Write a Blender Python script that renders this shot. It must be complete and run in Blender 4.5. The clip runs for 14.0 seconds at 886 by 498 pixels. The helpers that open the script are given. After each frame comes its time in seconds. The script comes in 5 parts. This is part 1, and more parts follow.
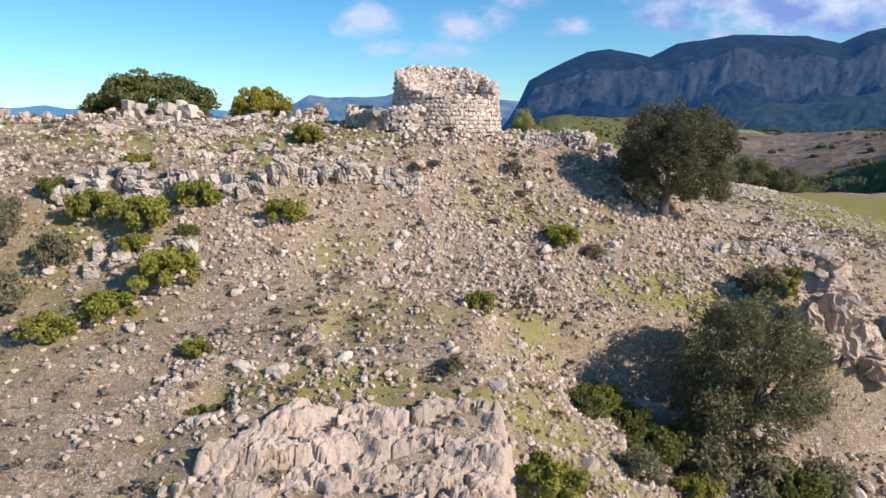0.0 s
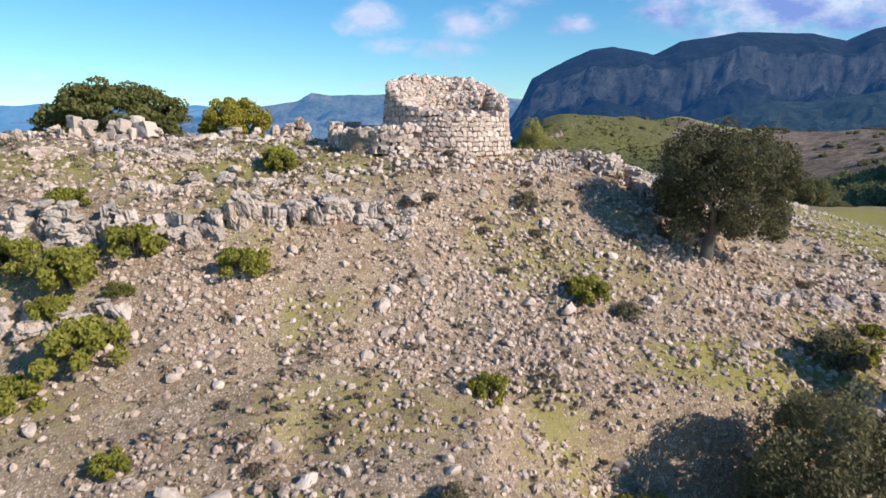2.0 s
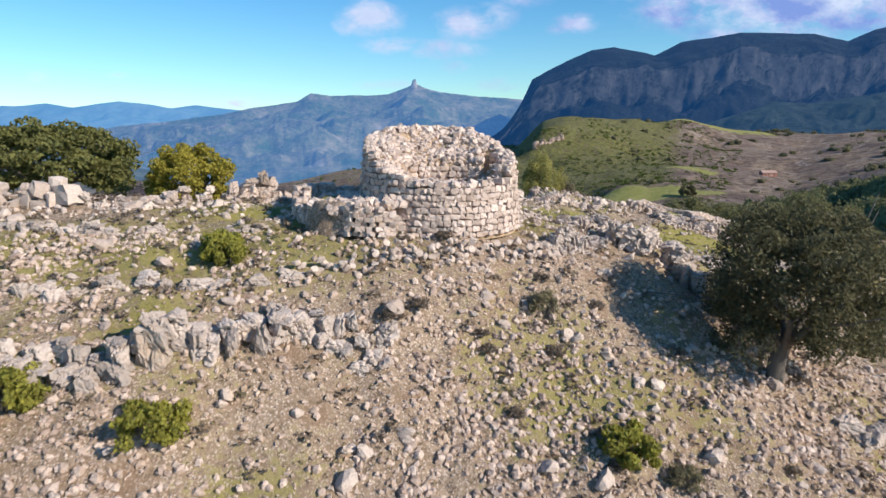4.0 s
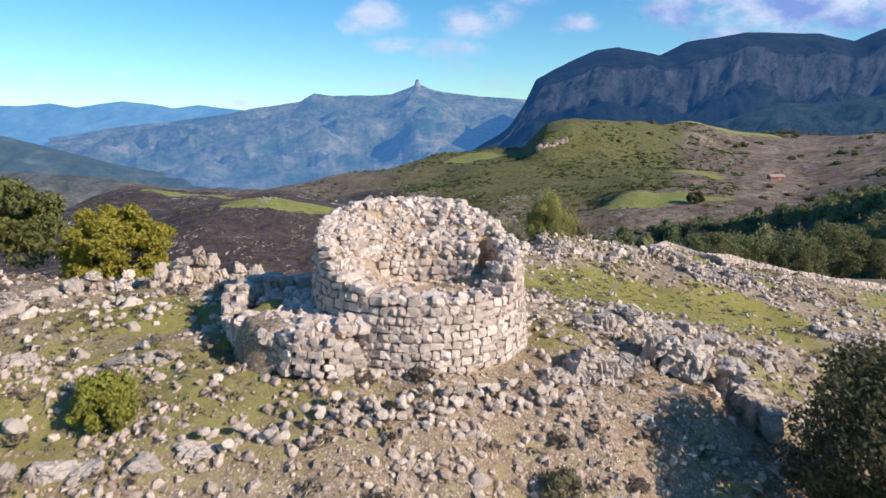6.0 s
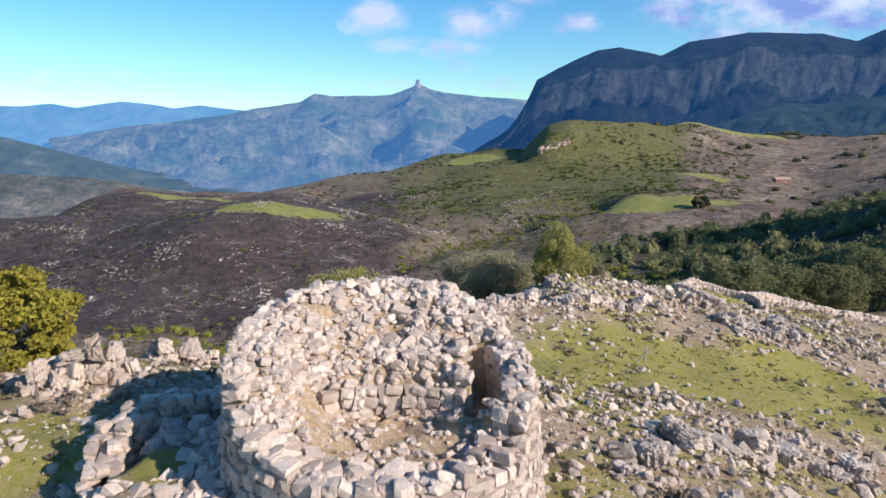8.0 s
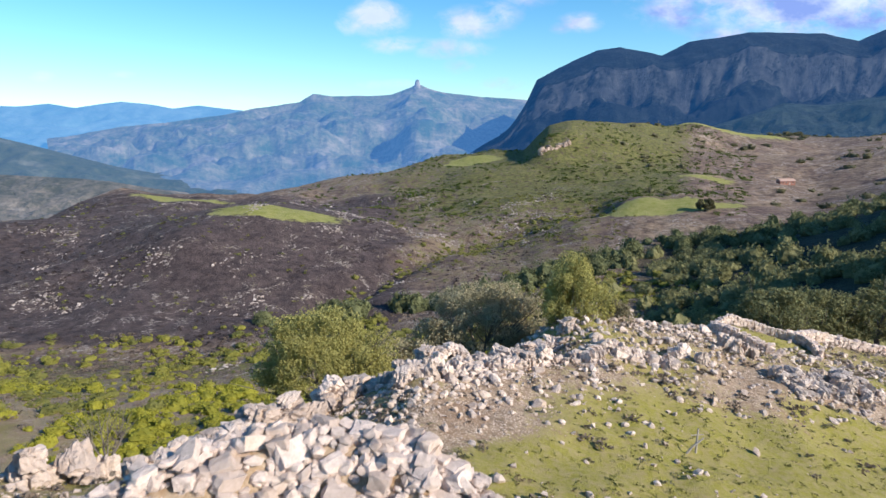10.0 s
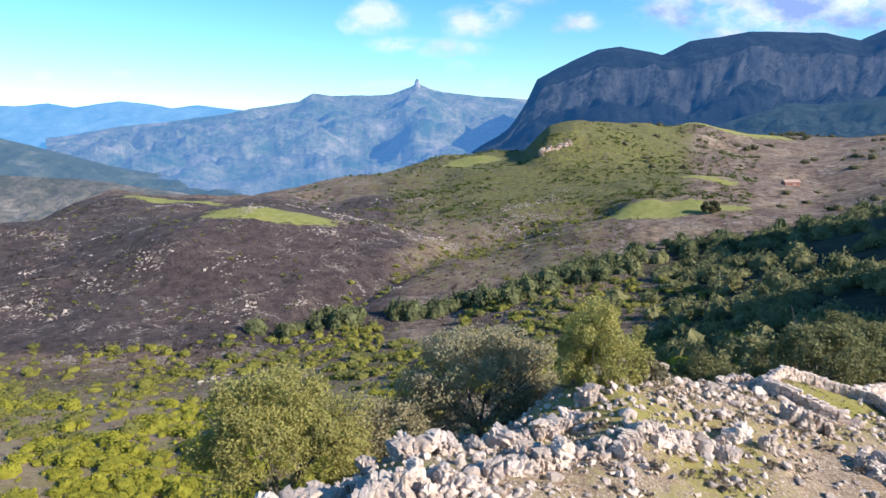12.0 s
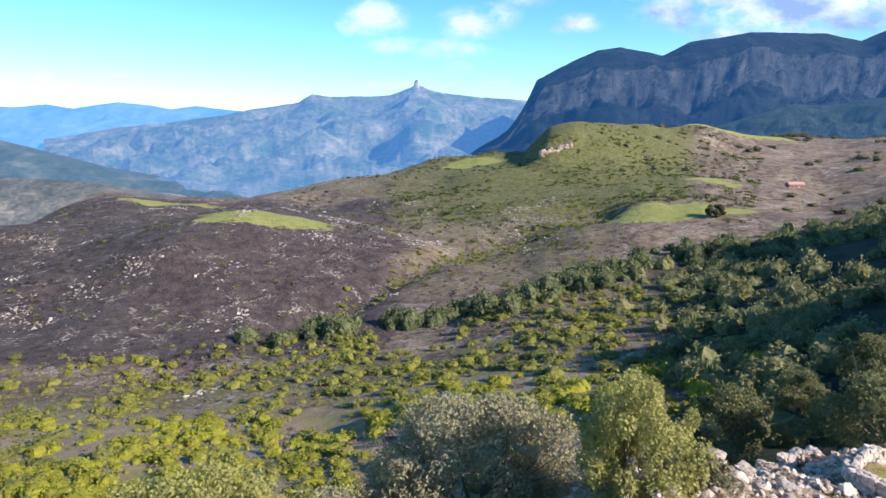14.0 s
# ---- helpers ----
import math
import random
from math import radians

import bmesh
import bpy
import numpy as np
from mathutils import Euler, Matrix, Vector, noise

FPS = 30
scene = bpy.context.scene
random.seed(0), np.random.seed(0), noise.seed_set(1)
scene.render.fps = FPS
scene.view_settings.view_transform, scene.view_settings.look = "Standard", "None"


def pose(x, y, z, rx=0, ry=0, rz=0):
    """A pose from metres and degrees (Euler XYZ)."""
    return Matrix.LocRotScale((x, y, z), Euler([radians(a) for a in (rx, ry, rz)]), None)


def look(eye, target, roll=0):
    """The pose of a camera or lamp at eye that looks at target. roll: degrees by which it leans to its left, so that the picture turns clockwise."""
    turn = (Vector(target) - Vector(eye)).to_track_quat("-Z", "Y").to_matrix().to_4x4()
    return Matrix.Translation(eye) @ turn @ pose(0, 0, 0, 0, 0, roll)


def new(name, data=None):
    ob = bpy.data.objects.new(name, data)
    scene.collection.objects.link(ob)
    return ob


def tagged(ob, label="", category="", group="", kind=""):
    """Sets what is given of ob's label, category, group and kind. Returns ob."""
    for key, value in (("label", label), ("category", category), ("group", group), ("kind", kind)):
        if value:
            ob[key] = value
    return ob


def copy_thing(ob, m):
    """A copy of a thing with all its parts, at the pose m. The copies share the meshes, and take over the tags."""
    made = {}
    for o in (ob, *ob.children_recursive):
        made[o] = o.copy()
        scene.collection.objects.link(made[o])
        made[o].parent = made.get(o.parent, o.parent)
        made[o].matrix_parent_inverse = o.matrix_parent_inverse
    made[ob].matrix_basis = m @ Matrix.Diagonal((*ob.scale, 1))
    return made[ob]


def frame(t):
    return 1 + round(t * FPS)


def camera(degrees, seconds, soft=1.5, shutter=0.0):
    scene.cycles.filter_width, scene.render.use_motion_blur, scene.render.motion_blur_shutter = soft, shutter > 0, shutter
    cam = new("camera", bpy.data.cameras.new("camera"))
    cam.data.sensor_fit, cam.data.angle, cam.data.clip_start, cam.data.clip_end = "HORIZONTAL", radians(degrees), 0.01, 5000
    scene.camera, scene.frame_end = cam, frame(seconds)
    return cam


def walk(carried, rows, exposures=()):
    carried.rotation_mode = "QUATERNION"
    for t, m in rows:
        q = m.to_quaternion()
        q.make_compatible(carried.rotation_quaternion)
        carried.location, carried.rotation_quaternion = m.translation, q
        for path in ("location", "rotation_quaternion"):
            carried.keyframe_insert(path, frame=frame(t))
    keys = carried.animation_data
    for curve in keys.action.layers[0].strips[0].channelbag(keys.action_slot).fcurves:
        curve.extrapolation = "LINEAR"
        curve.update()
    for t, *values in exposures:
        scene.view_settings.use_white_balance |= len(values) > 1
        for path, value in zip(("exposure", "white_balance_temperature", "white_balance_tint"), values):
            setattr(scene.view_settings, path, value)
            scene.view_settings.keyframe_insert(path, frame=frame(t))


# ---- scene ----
cam = camera(70.0, 14.0, 1.5, 0.35)
PATH = [
    (0.0, 0.000, 0.000, 0.000, 79.358, 0, -0.627),
    (0.5, 0.029, 2.072, 0.152, 79.276, 0, -0.627),
    (1.0, 0.097, 4.255, 0.308, 79.238, 0, -0.588),
    (1.5, 0.167, 6.677, 0.851, 79.199, 0, -0.547),
    (2.0, 0.351, 9.214, 1.847, 79.161, 0, -0.391),
    (2.5, 0.442, 11.752, 2.973, 79.161, 0, -0.391),
    (3.0, 0.537, 14.399, 4.046, 79.161, 0, -0.391),
    (5.5, 1.771, 28.611, 8.802, 79.084, 0, -0.194),
    (6.0, 2.048, 31.185, 9.773, 79.084, 0, -0.077),
    (6.5, 2.219, 33.830, 10.724, 79.084, 0, -0.077),
    (7.0, 2.464, 36.470, 11.530, 79.084, 0, 0.000),
    (7.5, 2.659, 39.100, 11.696, 79.084, 0, 0.000),
    (8.0, 2.848, 41.653, 11.702, 79.084, 0, 0.000),
    (10.5, 3.596, 54.527, 12.717, 79.084, 0, -0.038),
    (11.0, 3.824, 57.187, 12.852, 79.084, 0, -0.038),
    (11.5, 4.038, 59.883, 12.994, 79.043, 0, -0.038),
    (12.0, 4.239, 62.577, 13.147, 79.043, 0, -0.038),
    (12.5, 4.397, 65.144, 13.258, 79.084, 0, -0.077),
    (13.0, 4.609, 67.678, 13.428, 79.084, 0, -0.077),
    (13.5, 4.788, 70.358, 13.530, 79.122, 0, -0.077),
    (14.0, 4.996, 73.005, 13.624, 79.122, 0, -0.077),
]
walk(cam, [(t, pose(*p)) for t, *p in PATH], [(0, 0.1), (3, 0.08), (8, 0.18), (11, 0.47), (14, 0.70)])

# ---- world, sun, exposure ----
SUN_TO = Vector((0.88, -0.50, 0.0)).normalized()
ELEV = radians(29)
world = bpy.data.worlds.new("sky")
scene.world = world
world.use_nodes = True


def link(nt, a, b):
    nt.links.new(a, b)


def math_node(nt, op, a, b=None, clamp=False):
    n = nt.nodes.new("ShaderNodeMath")
    n.operation, n.use_clamp = op, clamp
    for i, v in enumerate((a, b)):
        if v is None:
            continue
        if isinstance(v, (int, float)):
            n.inputs[i].default_value = v
        else:
            nt.links.new(v, n.inputs[i])
    return n.outputs[0]


def mix_col(nt, fac, a, b, blend="MIX"):
    n = nt.nodes.new("ShaderNodeMix")
    n.data_type, n.blend_type = "RGBA", blend
    for i, v in ((0, fac), (6, a), (7, b)):
        if isinstance(v, (int, float)):
            n.inputs[i].default_value = v
        elif isinstance(v, tuple):
            n.inputs[i].default_value = (*v, 1)
        else:
            nt.links.new(v, n.inputs[i])
    return n.outputs[2]


def noise_node(nt, vec, scale, detail=4, rough=0.6, dist=0.0):
    n = nt.nodes.new("ShaderNodeTexNoise")
    n.inputs["Scale"].default_value, n.inputs["Detail"].default_value = scale, detail
    n.inputs["Roughness"].default_value, n.inputs["Distortion"].default_value = rough, dist
    if vec is not None:
        nt.links.new(vec, n.inputs["Vector"])
    return n.outputs["Fac"]


def ramp(nt, fac, lo, hi):
    n = nt.nodes.new("ShaderNodeMapRange")
    n.inputs[1].default_value, n.inputs[2].default_value = lo, hi
    nt.links.new(fac, n.inputs[0])
    return n.outputs[0]


# Clouds: (tangent to the right, tangent up, half width, half height, strength)
CLOUDS = [(-0.100, 0.163, 0.036, 0.022, 1.15), (-0.135, 0.150, 0.028, 0.012, 0.75), (-0.072, 0.122, 0.040, 0.011, 0.8), (0.040, 0.152, 0.040, 0.020, 1.05),
          (0.012, 0.118, 0.050, 0.014, 0.75), (0.085, 0.165, 0.030, 0.020, 0.7), (0.125, 0.200, 0.040, 0.022, 0.75), (0.025, 0.092, 0.022, 0.012, 0.5),
          (0.205, 0.155, 0.026, 0.013, 0.95), (0.18, 0.145, 0.02, 0.008, 0.5), (0.36, 0.168, 0.06, 0.022, 0.95), (0.40, 0.200, 0.09, 0.03, 1.2), (0.43, 0.135, 0.05, 0.014, 0.8),
          (0.56, 0.190, 0.14, 0.045, 1.6), (0.74, 0.195, 0.16, 0.05, 1.5), (-0.61, 0.076, 0.020, 0.008, 0.5), (-0.31, 0.036, 0.030, 0.010, 0.7),
          (-0.49, 0.078, 0.024, 0.006, 0.4), (-0.08, 0.064, 0.05, 0.008, 0.5), (0.09, 0.064, 0.03, 0.010, 0.5), (-0.42, 0.048, 0.05, 0.008, 0.35)]


def build_sky():
    nt = world.node_tree
    nt.nodes.clear()
    sky = nt.nodes.new("ShaderNodeTexSky")
    sky.sky_type, sky.sun_disc = "NISHITA", False
    sky.sun_elevation = ELEV
    sky.sun_rotation = math.atan2(SUN_TO.x, SUN_TO.y)
    sky.air_density, sky.dust_density, sky.ozone_density, sky.altitude = 1.0, 0.25, 2.2, 600
    co = nt.nodes.new("ShaderNodeTexCoord")
    sep = nt.nodes.new("ShaderNodeSeparateXYZ")
    link(nt, co.outputs["Generated"], sep.inputs[0])
    shade = mix_col(nt, ramp(nt, sep.outputs[2], 0.02, 0.24), (0.80, 1.10, 1.14), (0.40, 0.93, 1.24))
    tint = mix_col(nt, 1.0, sky.outputs[0], shade, "MULTIPLY")
    ahead = math_node(nt, "MAXIMUM", sep.outputs[1], 0.05)
    u = math_node(nt, "DIVIDE", sep.outputs[0], ahead)
    v = math_node(nt, "DIVIDE", sep.outputs[2], ahead)
    flat = nt.nodes.new("ShaderNodeCombineXYZ")
    link(nt, u, flat.inputs[0])
    link(nt, math_node(nt, "MULTIPLY", v, 1.7), flat.inputs[1])
    big = noise_node(nt, flat.outputs[0], 22, 9, 0.62, 0.35)
    total = None
    for cu, cv, w, h, s in CLOUDS:
        du = math_node(nt, "DIVIDE", math_node(nt, "SUBTRACT", u, cu), w)
        dv = math_node(nt, "DIVIDE", math_node(nt, "SUBTRACT", v, cv), h)
        r2 = math_node(nt, "ADD", math_node(nt, "MULTIPLY", du, du), math_node(nt, "MULTIPLY", dv, dv))
        g = math_node(nt, "MULTIPLY", math_node(nt, "EXPONENT", math_node(nt, "MULTIPLY", r2, -0.8)), s)
        total = g if total is None else math_node(nt, "MAXIMUM", total, g)
    dens = math_node(nt, "MULTIPLY", total, ramp(nt, big, 0.22, 0.68))
    cover = ramp(nt, dens, 0.10, 0.62)
    grey = noise_node(nt, flat.outputs[0], 9, 5, 0.6)
    dark = math_node(nt, "MULTIPLY", ramp(nt, grey, 0.36, 0.6), ramp(nt, u, -0.2, 0.3), True)
    cloud = mix_col(nt, dark, (5.6, 6.3, 8.0), (1.9, 2.7, 6.2))
    front = math_node(nt, "GREATER_THAN", sep.outputs[1], 0.06)
    fac = math_node(nt, "MULTIPLY", cover, front)
    col = mix_col(nt, math_node(nt, "MULTIPLY", fac, 0.9), tint, cloud)
    bg = nt.nodes.new("ShaderNodeBackground")
    bg.inputs["Strength"].default_value = 0.12
    out = nt.nodes.new("ShaderNodeOutputWorld")
    link(nt, col, bg.inputs[0])
    link(nt, bg.outputs[0], out.inputs[0])


build_sky()
sun_data = bpy.data.lights.new("sun", "SUN")
sun_data.energy, sun_data.angle, sun_data.color = 5.8, radians(0.5), (1.0, 0.915, 0.80)
sun = new("sun", sun_data)
sun.matrix_world = look((0, 0, 60), Vector((0, 0, 60)) - (SUN_TO * math.cos(ELEV) + Vector((0, 0, math.sin(ELEV)))))


# ---- noise and mesh helpers ----
RNG = np.random.default_rng(7)


def lattice(ix, iy, seed):
    n = (ix * 374761393 + iy * 668265263 + seed * 974711) & 0x7FFFFFFF
    n = ((n ^ (n >> 13)) * 1274126177) & 0x7FFFFFFF
    return ((n ^ (n >> 16)) & 0xFFFF) / 65535.0


def value_noise(x, y, seed=0):
    ix, iy = np.floor(x).astype(np.int64), np.floor(y).astype(np.int64)
    fx, fy = x - ix, y - iy
    fx, fy = fx * fx * (3 - 2 * fx), fy * fy * (3 - 2 * fy)
    a, b = lattice(ix, iy, seed), lattice(ix + 1, iy, seed)
    c, d = lattice(ix, iy + 1, seed), lattice(ix + 1, iy + 1, seed)
    return (a + (b - a) * fx) * (1 - fy) + (c + (d - c) * fx) * fy


def fbm(x, y, octaves=4, seed=0):
    x, y = np.asarray(x, float), np.asarray(y, float)
    total, amp = 0.0, 0.5
    for k in range(octaves):
        total = total + amp * (value_noise(x, y, seed + k) - 0.5)
        x, y, amp = x * 2.03 + 11.3, y * 2.03 + 5.7, amp * 0.5
    return total * 2


def step(lo, hi, v):
    t = np.clip((np.asarray(v, float) - lo) / (hi - lo), 0, 1)
    return t * t * (3 - 2 * t)


def curve(pairs, v):
    """A smooth monotone curve through (v, z) pairs."""
    p = np.array(pairs, float)
    xs, zs = p[:, 0], p[:, 1]
    h, d = np.diff(xs), np.diff(zs) / np.diff(xs)
    m = np.zeros(len(xs))
    same = d[1:] * d[:-1] > 0
    m[1:-1][same] = 2 * d[1:][same] * d[:-1][same] / (d[1:] + d[:-1])[same]
    v = np.clip(v, xs[0], xs[-1])
    i = np.clip(np.searchsorted(xs, v) - 1, 0, len(h) - 1)
    t = (v - xs[i]) / h[i]
    return ((1 + 2 * t) * (1 - t) ** 2 * zs[i] + t * (1 - t) ** 2 * h[i] * m[i]
            + t * t * (3 - 2 * t) * zs[i + 1] + t * t * (t - 1) * h[i] * m[i + 1])


def columns(keys, cols, u, v):
    """Heights between profiles that stand side by side."""
    zs = np.stack([curve(c, v) for c in cols])
    keys = np.array(keys, float)
    u = np.clip(u, keys[0], keys[-1])
    i = np.clip(np.searchsorted(keys, u) - 1, 0, len(keys) - 2)
    t = (u - keys[i]) / (keys[i + 1] - keys[i])
    n = np.arange(len(u))
    return zs[i, n] * (1 - t) + zs[i + 1, n] * t


# ---- the lie of the land ----
HILL_X = [-30, -10, 2, 14, 28, 60]
HILL = [
    [(-60, -60), (0, -32), (28, -15), (37, -11), (43, -5.6), (47, -2.9), (58, 0.4), (64, 1.3), (70, 0.6), (85, -9), (140, -45), (200, -60)],
    [(-60, -60), (0, -33), (20, -17.5), (26, -14), (30, -12.9), (35, -10.9), (43, -6.4), (46.5, -3.4), (54, -0.6), (62, 0.6), (70, 0.4), (78, -3), (95, -14), (140, -44), (200, -62)],
    [(-60, -60), (0, -33), (20, -18), (26, -13.4), (30, -12.3), (35, -11.3), (40, -10.1), (48.5, -5.4), (53, -0.9), (56, 0.2), (66, 0.2), (80, -0.6), (88, -0.9), (94, -5), (110, -18), (140, -40), (200, -64)],
    [(-60, -60), (0, -34), (20, -22), (33, -19.0), (38.0, -18.2), (39.2, -12.2), (40.4, -11.3), (45, -8.8), (51, -5.5), (58, -2.4), (62, -1), (70, -2), (78, -2.8), (90, -2.4), (97, -1.4), (100, -1.8), (105, -7), (140, -36), (200, -55)],
    [(-60, -60), (0, -36), (20, -27), (38.4, -20.6), (40.2, -14.8), (46, -12), (52, -9.8), (65, -8.0), (75, -6), (84, -6.2), (95, -4.6), (104, -4.3), (107, -4.8), (113, -10), (150, -32), (200, -46)],
    [(-60, -60), (0, -40), (30, -28), (45, -20), (55, -15), (75, -12.8), (110, -11.2), (120, -12), (150, -25), (200, -32)],
]
FAR_A = [-0.95, -0.7, -0.6, -0.52, -0.45, -0.2, 0.0, 0.128, 0.165, 0.2, 0.4, 0.6, 0.95]
FAR = [
    [(100, -52), (235, -80), (330, -78), (450, -66), (620, -110), (900, -170), (4900, -170)],
    [(100, -52), (128, -58), (235, -80), (300, -78), (450, -60), (620, -105), (900, -170), (4900, -170)],
    [(100, -51), (130, -57), (235, -80), (300, -78), (400, -66), (500, -56), (640, -66), (800, -120), (1000, -170), (4900, -170)],
    [(100, -51), (130, -57), (235, -80), (300, -78), (380, -66), (540, -50), (660, -54), (800, -100), (1000, -170), (4900, -170)],
    [(100, -50), (130, -57), (235, -80), (300, -79), (361, -65), (620, -53), (760, -90), (1000, -170), (4900, -170)],
    [(100, -45), (150, -62), (285, -77), (347, -72), (440, -60), (520, -60), (760, -60), (900, -100), (1200, -170), (4900, -170)],
    [(100, -38), (150, -53), (220, -66), (290, -71), (440, -61), (680, -49), (900, -30), (1050, -80), (1400, -170), (4900, -170)],
    [(100, -37), (150, -50), (230, -61), (350, -66), (460, -54), (600, -42), (720, -28), (840, -24), (920, -30), (1100, -90), (1400, -170), (4900, -170)],
    [(100, -36), (150, -49), (230, -59), (350, -63), (460, -52), (600, -39), (690, -22), (725, 2), (840, 10), (950, -15), (1200, -90), (4900, -170)],
    [(100, -36), (150, -48), (230, -58), (350, -62), (460, -50), (600, -37), (700, -17), (730, 6), (840, 19), (1000, -10), (1300, -90), (4900, -170)],
    [(100, -33), (140, -43), (300, -56), (420, -45), (620, -33), (800, -7), (900, 22), (1000, -4), (1100, -10), (1500, -30), (4900, -60)],
    [(100, -30), (170, -37), (270, -41), (520, -45), (700, -32), (950, -15), (1100, -6), (1220, -8), (1400, -40), (4900, -80)],
    [(100, -26), (200, -20), (300, -16), (500, -10), (800, 5), (1100, 12), (1250, 10), (1450, -30), (4900, -60)],
]


def ravine(x, y):
    """Distance from the scrubby ravine on the opposite slope."""
    bed = np.interp(x, [-70, -36, 11, 84, 150], [355, 402, 476, 522, 545])
    return np.abs(y - bed) * 0.8 + np.maximum(np.abs(x - 30) - 95, 0)


def flank(x, y):
    """Unseen wooded mountainside raised beside the valley to shade the oak wood below it."""
    p, q = 0.494 * x + 0.8695 * y, 0.8695 * x - 0.494 * y
    return 102 * step(70, 190, q) * step(118, 185, p) * (1 - step(420, 520, p)) * (1 + 0.25 * fbm(x / 60, y / 60, 3, 77))


def land(x, y):
    """Height of the ground at places x, y."""
    x, y = np.atleast_1d(np.asarray(x, float)), np.atleast_1d(np.asarray(y, float))
    hill = columns(HILL_X, HILL, x + 1.6 * fbm(x / 9, y / 9, 3, 3), y + 1.2 * fbm(x / 7, y / 7, 3, 4))
    depth = np.maximum(y - 70, 20)
    far = columns(FAR_A, FAR, (x - 5) / depth, np.hypot(depth, 0.0))
    far = far + step(200, 500, depth) * fbm(x / 130, y / 130, 4, 9) * 14 + fbm(x / 40, y / 40, 3, 12) * 4 * step(150, 300, depth)
    far = far + 14 * np.exp(-((x + 135) / 85) ** 2 - ((y - 470) / 75) ** 2) - 8 * np.exp(-(ravine(x, y) / 20) ** 2)
    w = step(125, 205, y)
    z = hill * (1 - w) + far * w + flank(x, y)
    calm = 1 - step(3.5, 7.0, np.hypot(x - 1.0, y - 60.5))
    small = fbm(x / 2.6, y / 2.6, 4, 21) * 0.55 + fbm(x / 0.8, y / 0.8, 2, 25) * 0.14
    z = z - 1.7 * np.exp(-((x + 11.3) ** 2 + (y - 29.6) ** 2) / 1.1)
    return z + small * (1 - 0.8 * calm) * (1 - step(150, 300, y))


def land1(x, y):
    return float(land(x, y)[0])


def mesh_from(name, verts, faces, mats, smooth=False, index=None):
    """A mesh from arrays: faces is one array (n, 3 or 4) or a list of such arrays."""
    me = bpy.data.meshes.new(name)
    groups = faces if isinstance(faces, list) else [faces]
    groups = [g for g in groups if len(g)]
    verts = np.asarray(verts, np.float32)
    me.vertices.add(len(verts))
    me.vertices.foreach_set("co", verts.ravel())
    loops = np.concatenate([g.ravel() for g in groups]).astype(np.int32)
    sizes = np.concatenate([np.full(len(g), g.shape[1]) for g in groups])
    me.loops.add(len(loops))
    me.loops.foreach_set("vertex_index", loops)
    me.polygons.add(len(sizes))
    me.polygons.foreach_set("loop_start", np.r_[0, np.cumsum(sizes)[:-1]].astype(np.int32))
    for m in mats if isinstance(mats, (list, tuple)) else [mats]:
        me.materials.append(m)
    if index is not None:
        me.polygons.foreach_set("material_index", np.asarray(index, np.int32))
    me.polygons.foreach_set("use_smooth", np.full(len(sizes), smooth))
    me.update(calc_edges=True)
    me.validate()
    return me


def under(ob, parent):
    ob.parent = parent
    return ob


def turns(n, tilt=0.35, rng=RNG):
    """Random turns about z with some tilt, as n 3 x 3 matrices."""
    a, b, c = rng.uniform(0, 2 * np.pi, n), rng.normal(0, tilt, n), rng.normal(0, tilt, n)
    ca, sa, cb, sb, cc, sc = np.cos(a), np.sin(a), np.cos(b), np.sin(b), np.cos(c), np.sin(c)
    o, l = np.zeros(n), np.ones(n)
    rz = np.stack([ca, -sa, o, sa, ca, o, o, o, l], -1).reshape(-1, 3, 3)
    rx = np.stack([l, o, o, o, cb, -sb, o, sb, cb], -1).reshape(-1, 3, 3)
    ry = np.stack([cc, o, sc, o, l, o, -sc, o, cc], -1).reshape(-1, 3, 3)
    return rz @ rx @ ry


def merge(shapes, which, rot, scale, place):
    """Many copies of a few shapes laid into one set of arrays."""
    vs, fs, base = [], [], 0
    for k, (v, f) in enumerate(shapes):
        pick = np.nonzero(which == k)[0]
        if not len(pick):
            continue
        p = np.einsum("nij,nvj->nvi", rot[pick], v[None] * scale[pick][:, None, :]) + place[pick][:, None, :]
        off = base + np.arange(len(pick)) * len(v)
        vs.append(p.reshape(-1, 3))
        fs.append((f[None] + off[:, None, None]).reshape(-1, f.shape[1]))
        base += len(pick) * len(v)
    return np.concatenate(vs), fs


def ico(sub):
    bm = bmesh.new()
    bmesh.ops.create_icosphere(bm, subdivisions=sub, radius=1)
    v = np.array([p.co[:] for p in bm.verts])
    f = np.array([[p.index for p in q.verts] for q in bm.faces])
    bm.free()
    return v, f


def stone_shape(sub, cuts, rng, rough=0.04):
    """An angular stone: a ball cut by planes."""
    v, f = ico(sub)
    r = np.full(len(v), 1.25)
    for _ in range(cuts):
        n = rng.normal(size=3)
        n /= np.linalg.norm(n)
        d = v @ n
        hit = d > 0.05
        r[hit] = np.minimum(r[hit], rng.uniform(0.6, 0.95) / d[hit])
    r *= 1 + rng.normal(0, rough, len(v))
    return v * r[:, None], f


